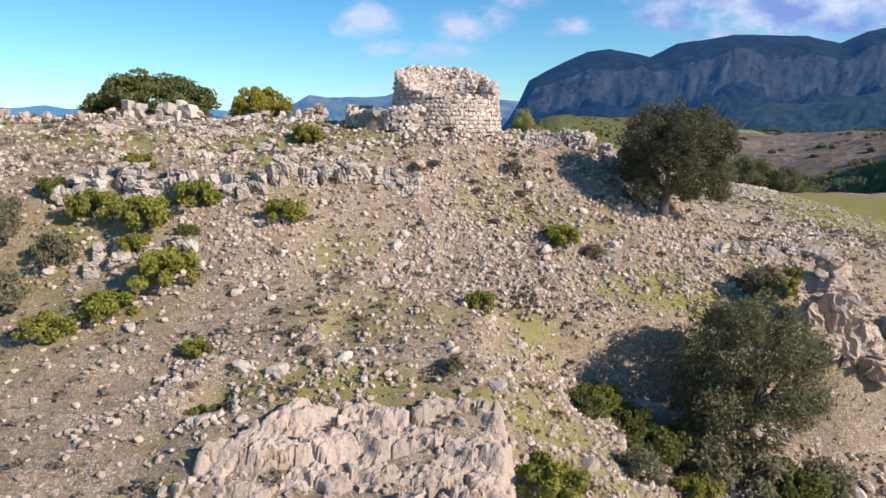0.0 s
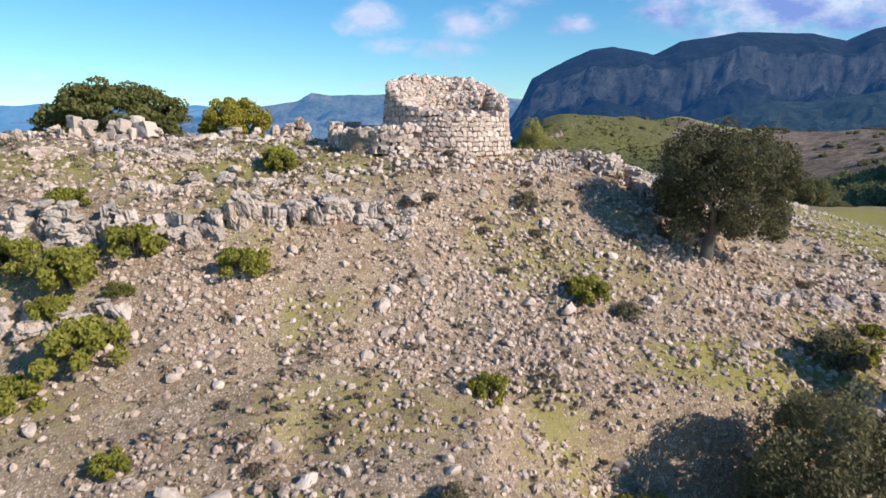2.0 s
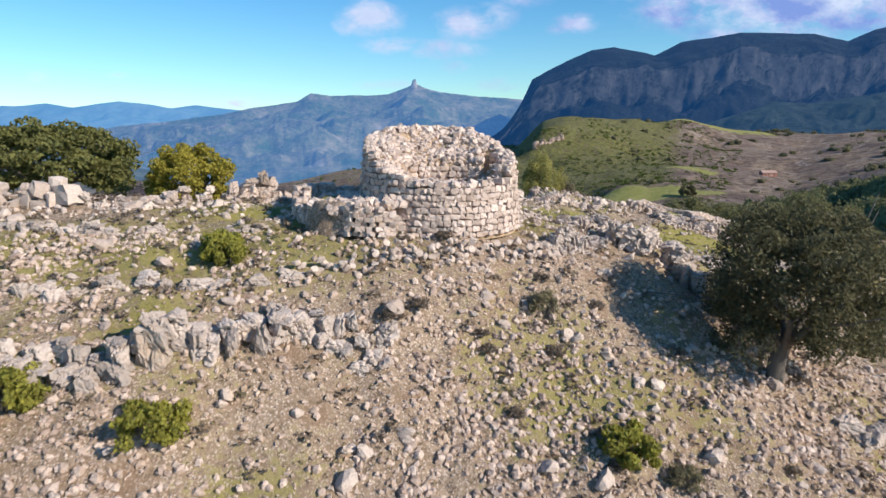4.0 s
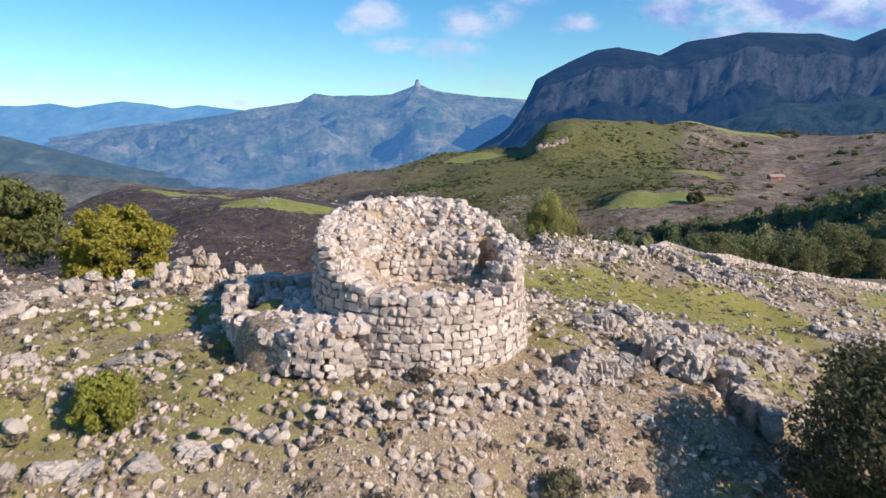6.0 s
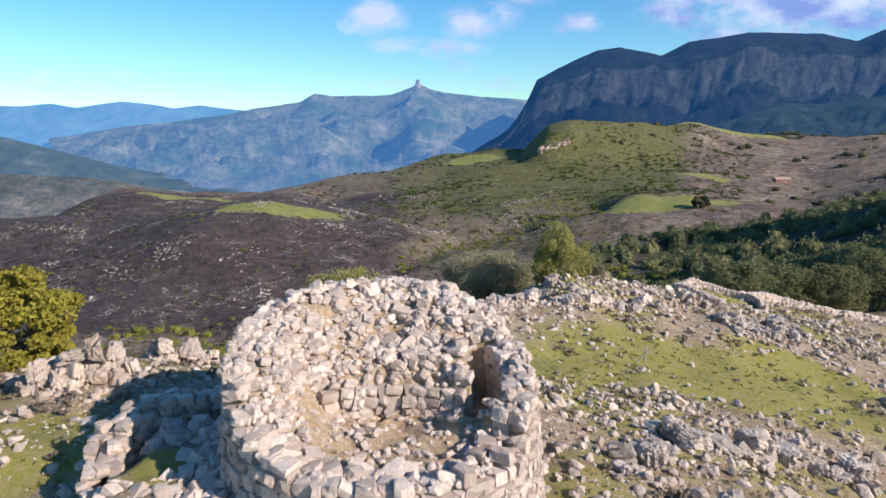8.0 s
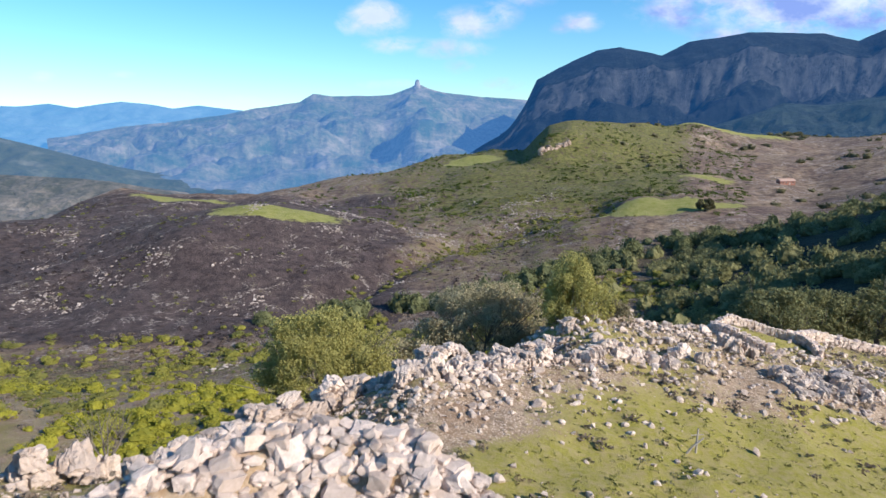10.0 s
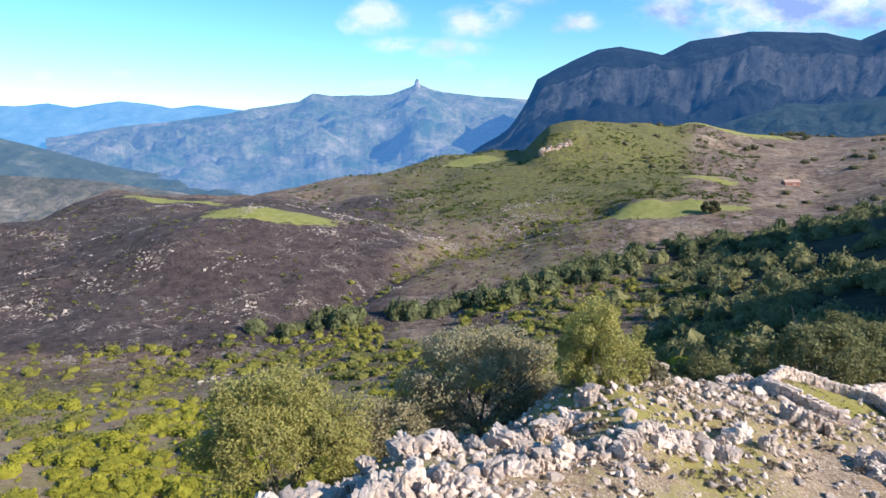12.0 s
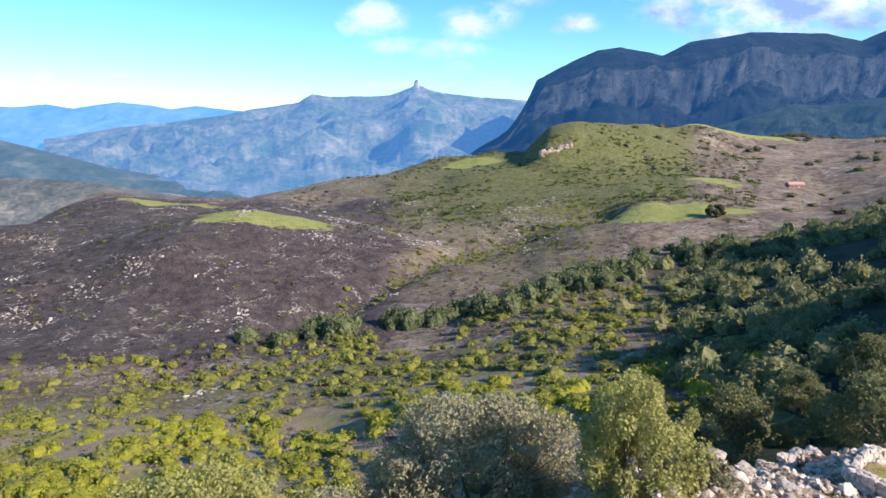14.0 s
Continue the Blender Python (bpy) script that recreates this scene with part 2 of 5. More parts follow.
def block_shape(rng, n=3, soft=0.22, rough=0.05):
    """A roughly squared block, one unit in half size, with worn edges."""
    bm = bmesh.new()
    bmesh.ops.create_cube(bm, size=2)
    bmesh.ops.subdivide_edges(bm, edges=bm.edges[:], cuts=n - 1, use_grid_fill=True)
    v = np.array([p.co[:] for p in bm.verts])
    f = np.array([[p.index for p in q.verts] for q in bm.faces])
    bm.free()
    ball = v / np.linalg.norm(v, axis=1)[:, None] * 1.25
    v = v * (1 - soft) + ball * soft
    v = v * (1 + rng.uniform(-0.12, 0.12, (1, 3)))
    v[:, 0] += v[:, 2] * rng.uniform(-0.15, 0.15)
    v[:, 2] += v[:, 0] * rng.uniform(-0.12, 0.12)
    return v + rng.normal(0, rough, v.shape), f


def crag_shape(rng, seed):
    """A lump of bedrock: chopped by planes, split by fissures, rough all over."""
    v, f = block_shape(rng, 7, 0.16, 0.0)
    for _ in range(7):
        n = rng.normal(size=3)
        n /= np.linalg.norm(n)
        over = np.maximum(v @ n - rng.uniform(0.72, 1.05), 0)
        v = v - over[:, None] * n
    p = v * 1.3 + seed * 7.3
    v = v * (1 + 0.22 * fbm(p[:, 0] + p[:, 2] * 0.7, p[:, 1] - p[:, 2] * 0.6, 3, 200 + seed))[:, None]
    for k in range(4):
        n = rng.normal(size=3) * np.array([1, 1, 0.45 if k < 3 else 3.0])
        n /= np.linalg.norm(n)
        near = np.abs(v @ n - rng.uniform(-0.5, 0.5)) < 0.12
        v[near] *= rng.uniform(0.74, 0.86)
    return v + rng.normal(0, 0.04, v.shape), f


def chip_shape(rng):
    """A small angular stone: a box with its corners pulled about."""
    v = np.array([(x, y, z) for x in (-1, 1) for y in (-1, 1) for z in (-1, 1)], float)
    v *= np.array([1.0, rng.uniform(0.6, 0.95), rng.uniform(0.5, 0.9)])
    v *= rng.uniform(0.55, 1.15, (8, 1))
    f = np.array([(0, 1, 3, 2), (4, 6, 7, 5), (0, 4, 5, 1), (2, 3, 7, 6), (0, 2, 6, 4), (1, 5, 7, 3)])
    return v + rng.normal(0, 0.13, v.shape), f


CHIPS = [chip_shape(RNG) for _ in range(16)]
STONES = [stone_shape(1, 9, RNG) for _ in range(10)]
ROCKS = [stone_shape(2, 11, RNG, 0.035) for _ in range(8)]
BLOCKS = [block_shape(RNG, 2, 0.3, 0.09) for _ in range(12)]
CRAGS = [crag_shape(RNG, k) for k in range(12)]


def tube(points, radii, seg=7):
    p, r = np.array(points, float), np.array(radii, float)
    ring = np.arange(seg) * 2 * np.pi / seg
    t = np.gradient(p, axis=0)
    t /= np.linalg.norm(t, axis=1)[:, None] + 1e-9
    a = np.cross(t, (0.3, 0.2, 0.93))
    a /= np.linalg.norm(a, axis=1)[:, None] + 1e-9
    b = np.cross(t, a)
    v = p[:, None] + r[:, None, None] * (np.cos(ring)[None, :, None] * a[:, None] + np.sin(ring)[None, :, None] * b[:, None])
    i, j = np.meshgrid(np.arange(len(p) - 1), np.arange(seg), indexing="ij")
    k = (j + 1) % seg
    f = np.stack([i * seg + j, i * seg + k, (i + 1) * seg + k, (i + 1) * seg + j], -1).reshape(-1, 4)
    return v.reshape(-1, 3), f


def joined(pieces):
    vs, fs, base = [], [], 0
    for v, f in pieces:
        vs.append(v)
        fs.append(f + base)
        base += len(v)
    return np.concatenate(vs), fs


# ---- materials ----
def material(name, rough=0.9):
    m = bpy.data.materials.new(name)
    m.use_nodes = True
    nt = m.node_tree
    b = nt.nodes["Principled BSDF"]
    b.inputs["Roughness"].default_value = rough
    b.inputs["Specular IOR Level"].default_value = 0.25
    geo = nt.nodes.new("ShaderNodeNewGeometry")
    return m, nt, b, geo


def bump(nt, bsdf, height, strength, distance):
    n = nt.nodes.new("ShaderNodeBump")
    n.inputs["Strength"].default_value, n.inputs["Distance"].default_value = strength, distance
    link(nt, height, n.inputs["Height"])
    link(nt, n.outputs[0], bsdf.inputs["Normal"])


def stone_material(name, light, dark, stain, lichen=0.3, scale=1.0, seams=0.0):
    m, nt, b, geo = material(name, 0.88)
    pos = geo.outputs["Position"]
    info = nt.nodes.new("ShaderNodeObjectInfo")
    one = math_node(nt, "FRACT", math_node(nt, "ADD", geo.outputs["Random Per Island"], info.outputs["Random"]))
    base = mix_col(nt, one, dark, light)
    fine = noise_node(nt, pos, 9 * scale, 6, 0.7)
    col = mix_col(nt, ramp(nt, fine, 0.35, 0.7), mix_col(nt, 0.55, base, stain), base)
    wide = noise_node(nt, pos, 1.3 * scale, 4, 0.6)
    col = mix_col(nt, math_node(nt, "MULTIPLY", ramp(nt, wide, 0.5, 0.72), lichen), col, (0.17, 0.16, 0.155))
    rust = noise_node(nt, pos, 0.6 * scale, 3, 0.6, 0.5)
    col = mix_col(nt, math_node(nt, "MULTIPLY", ramp(nt, rust, 0.55, 0.75), 0.5), col, (0.45, 0.30, 0.17))
    link(nt, col, b.inputs["Base Color"])
    split = nt.nodes.new("ShaderNodeTexVoronoi")
    split.feature = "DISTANCE_TO_EDGE"
    split.inputs["Scale"].default_value = 2.3 * scale
    link(nt, pos, split.inputs["Vector"])
    seam = ramp(nt, split.outputs["Distance"], 0.0, 0.09)
    relief = math_node(nt, "ADD", noise_node(nt, pos, 7 * scale, 8, 0.75), math_node(nt, "MULTIPLY", seam, seams))
    bump(nt, b, relief, 0.9, 0.09)
    return m


LIMESTONE = stone_material("limestone", (0.84, 0.685, 0.59), (0.45, 0.35, 0.295), (0.33, 0.27, 0.23))
WALLSTONE = stone_material("tower_limestone", (0.89, 0.735, 0.655), (0.48, 0.385, 0.34), (0.40, 0.29, 0.22), 0.12)
SCREE = stone_material("scree", (0.82, 0.655, 0.555), (0.40, 0.295, 0.235), (0.29, 0.20, 0.15), 0.1)
TANROCK = stone_material("tan_bedrock", (0.68, 0.515, 0.43), (0.50, 0.385, 0.31), (0.34, 0.25, 0.19), 0.15, 1.0, 0.25)
HEATHROCK = stone_material("heath_bedrock", (0.62, 0.54, 0.49), (0.30, 0.255, 0.235), (0.22, 0.18, 0.165), 0.3)
GREYROCK = stone_material("grey_crag", (0.73, 0.61, 0.54), (0.46, 0.38, 0.335), (0.28, 0.225, 0.185), 0.4, 1.0, 0.25)


def leaf_material(name, light, dark, gloss=0.8):
    m, nt, b, geo = material(name, gloss)
    one = geo.outputs["Random Per Island"]
    patch = noise_node(nt, geo.outputs["Position"], 0.7, 3)
    col = mix_col(nt, math_node(nt, "MULTIPLY", math_node(nt, "ADD", one, ramp(nt, patch, 0.3, 0.7)), 0.5), dark, light)
    # Random dark specks put into the leaf colour for shaded gaps between leaves.
    fine = noise_node(nt, geo.outputs["Position"], 5.5, 4, 0.75)
    col = mix_col(nt, math_node(nt, "MULTIPLY", ramp(nt, fine, 0.46, 0.62), 0.42), col, tuple(c * 0.6 for c in dark))
    link(nt, col, b.inputs["Base Color"])
    bump(nt, b, fine, 0.8, 0.2)
    tr = nt.nodes.new("ShaderNodeBsdfTranslucent")
    link(nt, col, tr.inputs[0])
    mx = nt.nodes.new("ShaderNodeMixShader")
    mx.inputs[0].default_value = 0.38
    out = nt.nodes["Material Output"]
    link(nt, b.outputs[0], mx.inputs[1])
    link(nt, tr.outputs[0], mx.inputs[2])
    link(nt, mx.outputs[0], out.inputs[0])
    return m


OAK = leaf_material("holm_oak_leaves", (0.24, 0.22, 0.12), (0.09, 0.088, 0.046))
OLIVE = leaf_material("grey_olive_leaves", (0.4, 0.355, 0.22), (0.23, 0.2, 0.12))
JUNIPER = leaf_material("juniper_leaves", (0.58, 0.49, 0.085), (0.28, 0.245, 0.045))
JUNIPER_OAK = leaf_material("spreading_oak_leaves", (0.33, 0.32, 0.10), (0.11, 0.115, 0.045))
BROOKOAK = leaf_material("brook_oak_leaves", (0.26, 0.27, 0.12), (0.085, 0.105, 0.055))
GULLYOAK = leaf_material("gully_oak_leaves", (0.37, 0.335, 0.185), (0.16, 0.15, 0.08))
WOODOAK = leaf_material("wood_oak_leaves", (0.36, 0.34, 0.16), (0.125, 0.135, 0.06))
SHRUB = leaf_material("bright_shrub_leaves", (0.46, 0.435, 0.055), (0.24, 0.24, 0.04))
FRESH = leaf_material("fresh_olive_leaves", (0.56, 0.51, 0.18), (0.33, 0.31, 0.105))
KNOLLGREEN = leaf_material("knoll_shrub_leaves", (0.15, 0.195, 0.035), (0.05, 0.072, 0.02))
BRUSH = leaf_material("grey_brush_leaves", (0.58, 0.51, 0.32), (0.37, 0.32, 0.2))
MASTIC = leaf_material("mastic_leaves", (0.52, 0.485, 0.09), (0.19, 0.19, 0.045))
VALLEYGREEN = leaf_material("valley_shrub_leaves", (0.40, 0.38, 0.075), (0.16, 0.16, 0.04))
GREEN = leaf_material("green_shrub_leaves", (0.32, 0.30, 0.08), (0.125, 0.14, 0.045))
DRY = leaf_material("dry_heath", (0.38, 0.3, 0.23), (0.18, 0.143, 0.112), 0.9)
BURNT = leaf_material("burnt_heath", (0.115, 0.085, 0.078), (0.04, 0.031, 0.031), 0.9)
TWIG = leaf_material("bare_twigs", (0.34, 0.29, 0.25), (0.17, 0.14, 0.12), 0.9)


def bark_material():
    m, nt, b, geo = material("grey_bark", 0.95)
    n = noise_node(nt, geo.outputs["Position"], 12, 5, 0.7)
    link(nt, mix_col(nt, n, (0.07, 0.055, 0.045), (0.24, 0.21, 0.18)), b.inputs["Base Color"])
    bump(nt, b, n, 0.7, 0.03)
    return m


BARK = bark_material()


def ground_material():
    m, nt, b, geo = material("hill_ground", 0.97)
    pos = geo.outputs["Position"]
    tags = nt.nodes.new("ShaderNodeAttribute")
    tags.attribute_name = "cover"
    sep = nt.nodes.new("ShaderNodeSeparateColor")
    link(nt, tags.outputs["Color"], sep.inputs[0])
    grass, heath, field = sep.outputs
    n1, n2, n3 = noise_node(nt, pos, 0.35, 5, 0.65), noise_node(nt, pos, 2.2, 6, 0.7), noise_node(nt, pos, 11, 5, 0.75)
    soil = mix_col(nt, ramp(nt, n2, 0.35, 0.65), (0.205, 0.14, 0.09), (0.39, 0.285, 0.20))
    pebble = nt.nodes.new("ShaderNodeTexVoronoi")
    pebble.inputs["Scale"].default_value = 8.0
    link(nt, pos, pebble.inputs["Vector"])
    grit = math_node(nt, "MULTIPLY", ramp(nt, pebble.outputs["Distance"], 0.42, 0.30), ramp(nt, noise_node(nt, pos, 1.1, 5, 0.7), 0.34, 0.52))
    soil = mix_col(nt, math_node(nt, "MULTIPLY", grit, 0.8), soil, mix_col(nt, pebble.outputs["Color"], (0.46, 0.35, 0.28), (0.86, 0.71, 0.60)))
    soil = mix_col(nt, ramp(nt, n3, 0.54, 0.64), soil, (0.52, 0.41, 0.33))
    soil = mix_col(nt, ramp(nt, noise_node(nt, pos, 5.5, 6, 0.75), 0.54, 0.64), soil, (0.11, 0.085, 0.055))
    soil = mix_col(nt, math_node(nt, "MULTIPLY", ramp(nt, n1, 0.5, 0.7), 0.7), soil, (0.25, 0.155, 0.095))
    turf = mix_col(nt, ramp(nt, n3, 0.35, 0.7), (0.185, 0.17, 0.03), (0.33, 0.295, 0.065))
    turf = mix_col(nt, math_node(nt, "MULTIPLY", ramp(nt, n2, 0.42, 0.66), 0.75), turf, (0.33, 0.255, 0.145))
    edge = math_node(nt, "ADD", grass, math_node(nt, "MULTIPLY", math_node(nt, "SUBTRACT", n2, 0.5), 1.5))
    col = mix_col(nt, ramp(nt, edge, 0.38, 0.62), soil, turf)
    w1, w2 = noise_node(nt, pos, 0.028, 6, 0.68), noise_node(nt, pos, 0.16, 6, 0.75)
    brush = mix_col(nt, ramp(nt, w2, 0.35, 0.65), (0.062, 0.042, 0.038), (0.20, 0.14, 0.115))
    brush = mix_col(nt, ramp(nt, w1, 0.42, 0.62), brush, mix_col(nt, ramp(nt, w2, 0.4, 0.62), (0.105, 0.074, 0.052), (0.36, 0.265, 0.185)))
    bare = noise_node(nt, pos, 0.055, 8, 0.8, 0.7)
    speck = math_node(nt, "MULTIPLY", ramp(nt, bare, 0.50, 0.60), ramp(nt, noise_node(nt, pos, 0.55, 7, 0.8), 0.48, 0.56))
    brush = mix_col(nt, speck, brush, (0.40, 0.345, 0.31))
    more = nt.nodes.new("ShaderNodeAttribute")
    more.attribute_name = "scrub"
    sep2 = nt.nodes.new("ShaderNodeSeparateColor")
    link(nt, more.outputs["Color"], sep2.inputs[0])
    leafy = mix_col(nt, ramp(nt, noise_node(nt, pos, 0.25, 6, 0.8), 0.38, 0.62), (0.066, 0.068, 0.024), (0.195, 0.185, 0.062))
    edge = math_node(nt, "ADD", sep2.outputs[0], math_node(nt, "MULTIPLY", math_node(nt, "SUBTRACT", w2, 0.5), 2.2))
    brush = mix_col(nt, ramp(nt, edge, 0.40, 0.62), brush, leafy)
    # Near-black green ground wherever the woods stand, much darker than their leaves.
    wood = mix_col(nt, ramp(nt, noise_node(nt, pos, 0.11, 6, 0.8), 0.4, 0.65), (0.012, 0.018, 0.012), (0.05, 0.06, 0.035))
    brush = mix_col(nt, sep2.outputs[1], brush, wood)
    burnt = mix_col(nt, ramp(nt, w2, 0.35, 0.7), (0.036, 0.027, 0.029), (0.125, 0.092, 0.088))
    edge = math_node(nt, "ADD", sep2.outputs[2], math_node(nt, "MULTIPLY", math_node(nt, "SUBTRACT", w1, 0.5), 1.4))
    brush = mix_col(nt, math_node(nt, "MULTIPLY", ramp(nt, edge, 0.35, 0.6), ramp(nt, speck, 0.75, 0.25)), brush, burnt)
    col = mix_col(nt, heath, col, brush)
    lawn = mix_col(nt, ramp(nt, w2, 0.35, 0.65), (0.20, 0.215, 0.045), (0.31, 0.29, 0.11))
    edge = math_node(nt, "ADD", field, math_node(nt, "MULTIPLY", math_node(nt, "SUBTRACT", w2, 0.5), 1.3))
    col = mix_col(nt, ramp(nt, edge, 0.42, 0.58), col, lawn)
    link(nt, col, b.inputs["Base Color"])
    bump(nt, b, math_node(nt, "ADD", n3, n2), 0.8, 0.08)
    last = b.inputs["Normal"].links[0].from_node
    rough = nt.nodes.new("ShaderNodeBump")
    rough.inputs["Distance"].default_value = 1.6
    link(nt, heath, rough.inputs["Strength"])
    link(nt, noise_node(nt, pos, 0.45, 7, 0.75), rough.inputs["Height"])
    link(nt, rough.outputs[0], last.inputs["Normal"])
    return m


GROUND = ground_material()


# ---- the ground, one sheet to the horizon ----
MEADOWS = [(20.5, 81.0, 12, 6.8, -0.1, 1.0), (30, 86.5, 6, 3.0, -0.5, 1.0), (9.5, 76.5, 6, 3.2, 0.3, 1.0), (25, 98, 5, 4, 0.6, 0.45), (48, 74, 14, 12, 0.0, 0.8), (64, 95, 18, 18, 0, 0.9), (-8, 76, 4, 2.5, 0.4, 1.0),
           (-14, 54.5, 17, 5, 0, 0.62), (-6, 30, 7, 2, 0, 0.66), (-3, 36, 8, 3.5, 0.1, 0.5), (19, 42.4, 10, 2.4, 0.12, 0.68), (30.3, 102.2, 3.6, 2.6, 0, 1.0),
           (-6, 58.5, 2.4, 2.0, 0.0, 1.0), (-12, 62, 6, 3, 0.4, 0.8), (4, 92, 5, 2, 0.5, 0.3), (-20, 53, 18, 3, 0, 0.6), (4, 28.5, 7, 1.2, 0, 0.7)]
FIELDS = [(172, 510, 56, 22, 0.1), (-112, 492, 46, 20, 0.2), (430, 1000, 110, 45, 0.0), (42, 860, 40, 26, 0), (255, 655, 26, 18, 0), (-255, 668, 50, 16, 0.1)]


def patch(x, y, cx, cy, rx, ry, turn):
    c, s = math.cos(turn), math.sin(turn)
    u, v = (x - cx) * c + (y - cy) * s, -(x - cx) * s + (y - cy) * c
    return np.exp(-0.7 * ((u / rx) ** 2 + (v / ry) ** 2) ** 2)


def grass_at(x, y):
    g = 0.37 + 0.60 * fbm(x / 6, y / 6, 4, 40)
    for cx, cy, rx, ry, a, s in MEADOWS:
        g = np.maximum(g, s * patch(x, y, cx, cy, rx, ry, a))
    return g


def field_at(x, y):
    g = np.zeros_like(x)
    for cx, cy, rx, ry, a in FIELDS:
        g = np.maximum(g, patch(x, y, cx, cy, rx, ry, a))
    return g


def build_ground():
    n = 420
    u = np.linspace(-1, 1, n)
    sx = 14.0 * np.sinh(6.55 * u)
    X, Y = np.meshgrid(2 + sx, 52 + sx, indexing="ij")
    x, y = X.ravel(), Y.ravel()
    z = land(x, y)
    i, j = np.meshgrid(np.arange(n - 1), np.arange(n - 1), indexing="ij")
    a = (i * n + j).ravel()
    me = mesh_from("ground", np.stack([x, y, z], -1), np.stack([a, a + n, a + n + 1, a + 1], -1), GROUND, True)
    tags = me.color_attributes.new("cover", "FLOAT_COLOR", "POINT")
    heath = np.maximum(step(96, 125, y + 0.35 * np.minimum(x, 0) * -1 - 0.15 * np.maximum(x, 0)), step(70, 120, np.abs(x - 10)))
    heath = heath * (1 - 0.55 * (1 - step(225, 275, y)) * (1 - step(0.2, 0.4, (x - 5) / np.maximum(y - 70, 20))))
    cover = np.stack([grass_at(x, y), heath, field_at(x, y), np.ones_like(x)], -1)
    tags.data.foreach_set("color", cover.astype(np.float32).ravel())
    depth = np.maximum(y - 70, 20)
    a = (x - 5) / depth
    green = step(-0.5, 0.16, a) * step(400, 520, depth) * (1 - step(0.36, 0.44, a)) * (1 - step(930, 1000, depth)) * 0.68
    green = np.maximum(green, 0.36 * step(270, 300, depth) * (1 - step(560, 640, depth)) * (1 - step(-0.1, 0.0, a)))
    green = np.maximum(green, 0.5 * step(120, 150, y) * (1 - step(280, 330, y)) * (1 - step(0.1, 0.3, a)))
    green = np.maximum(green, 0.44 * step(-0.6, 0.2, a) * (1 - step(0.22, 0.34, a)) * step(285, 330, depth) * (1 - step(480, 540, depth)))
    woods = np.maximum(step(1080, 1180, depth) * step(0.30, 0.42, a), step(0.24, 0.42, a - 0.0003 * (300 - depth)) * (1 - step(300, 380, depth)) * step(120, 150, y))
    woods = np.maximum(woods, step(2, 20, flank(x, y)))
    burnt = (1 - step(-0.16, 0.02, a)) * step(215, 265, depth) * (1 - step(560, 700, depth)) * 0.9
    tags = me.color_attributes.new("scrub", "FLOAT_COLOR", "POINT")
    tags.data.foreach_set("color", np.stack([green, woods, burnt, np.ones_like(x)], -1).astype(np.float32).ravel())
    return tagged(new("ground", me), "stony limestone hillside with dry grass and heath", "ground", kind="structure")


build_ground()


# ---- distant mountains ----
def hazy_far_material(name, low, high, rock, rocky, haze_colour, thick, scale):
    """Wooded slopes with distance haze painted on: the backdrop's surface itself glows with it."""
    m, nt, b, geo = material(name, 1.0)
    pos = geo.outputs["Position"]
    n1, n2 = noise_node(nt, pos, scale, 7, 0.7), noise_node(nt, pos, scale * 7, 5, 0.75)
    col = mix_col(nt, ramp(nt, math_node(nt, "ADD", math_node(nt, "MULTIPLY", n2, 0.4), math_node(nt, "MULTIPLY", n1, 0.6)), 0.42, 0.58), low, high)
    steep = nt.nodes.new("ShaderNodeSeparateXYZ")
    link(nt, geo.outputs["True Normal"], steep.inputs[0])
    cliff = math_node(nt, "MULTIPLY", ramp(nt, steep.outputs[2], 0.5, 0.25), ramp(nt, n1, 0.3, 0.6))
    some = math_node(nt, "MAXIMUM", cliff, math_node(nt, "MULTIPLY", ramp(nt, n1, 0.56, 0.68), rocky))
    col = mix_col(nt, some, col, rock)
    link(nt, col, b.inputs["Base Color"])
    bump(nt, b, n2, 1.0, 6.0)
    b.inputs["Emission Color"].default_value = (*haze_colour, 1)
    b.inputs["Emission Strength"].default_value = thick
    return m


# Blue last colours are painted haze; the mesa's near-black ones also hold cloud shade.
MESA_MAT = hazy_far_material("mesa_woods_painted_shade", (0.0015, 0.004, 0.004), (0.008, 0.013, 0.011), (0.06, 0.062, 0.066), 0.22, (0.011, 0.062, 0.19), 0.58, 0.018)
RIDGE_MAT = hazy_far_material("ridge_slopes", (0.02, 0.045, 0.018), (0.125, 0.115, 0.07), (0.30, 0.25, 0.21), 0.4, (0.05, 0.155, 0.40), 0.82, 0.008)
BLUE_MAT = hazy_far_material("blue_haze_mountains", (0.03, 0.05, 0.05), (0.07, 0.09, 0.08), (0.1, 0.1, 0.1), 0.2, (0.10, 0.36, 0.80), 0.66, 0.003)
GREYHILL_MAT = hazy_far_material("grey_hill", (0.05, 0.05, 0.032), (0.17, 0.14, 0.11), (0.32, 0.285, 0.25), 0.6, (0.07, 0.14, 0.26), 0.3, 0.015)
GREENHILL_MAT = hazy_far_material("green_hill", (0.015, 0.028, 0.018), (0.055, 0.062, 0.035), (0.2, 0.19, 0.17), 0.3, (0.06, 0.15, 0.32), 0.55, 0.01)
WOODHILL_MAT = hazy_far_material("wood_hill", (0.002, 0.004, 0.005), (0.026, 0.036, 0.028), (0.03, 0.03, 0.03), 0.05, (0.022, 0.085, 0.20), 0.50, 0.03)
EYE = (5.0, 70.0, 13.6)


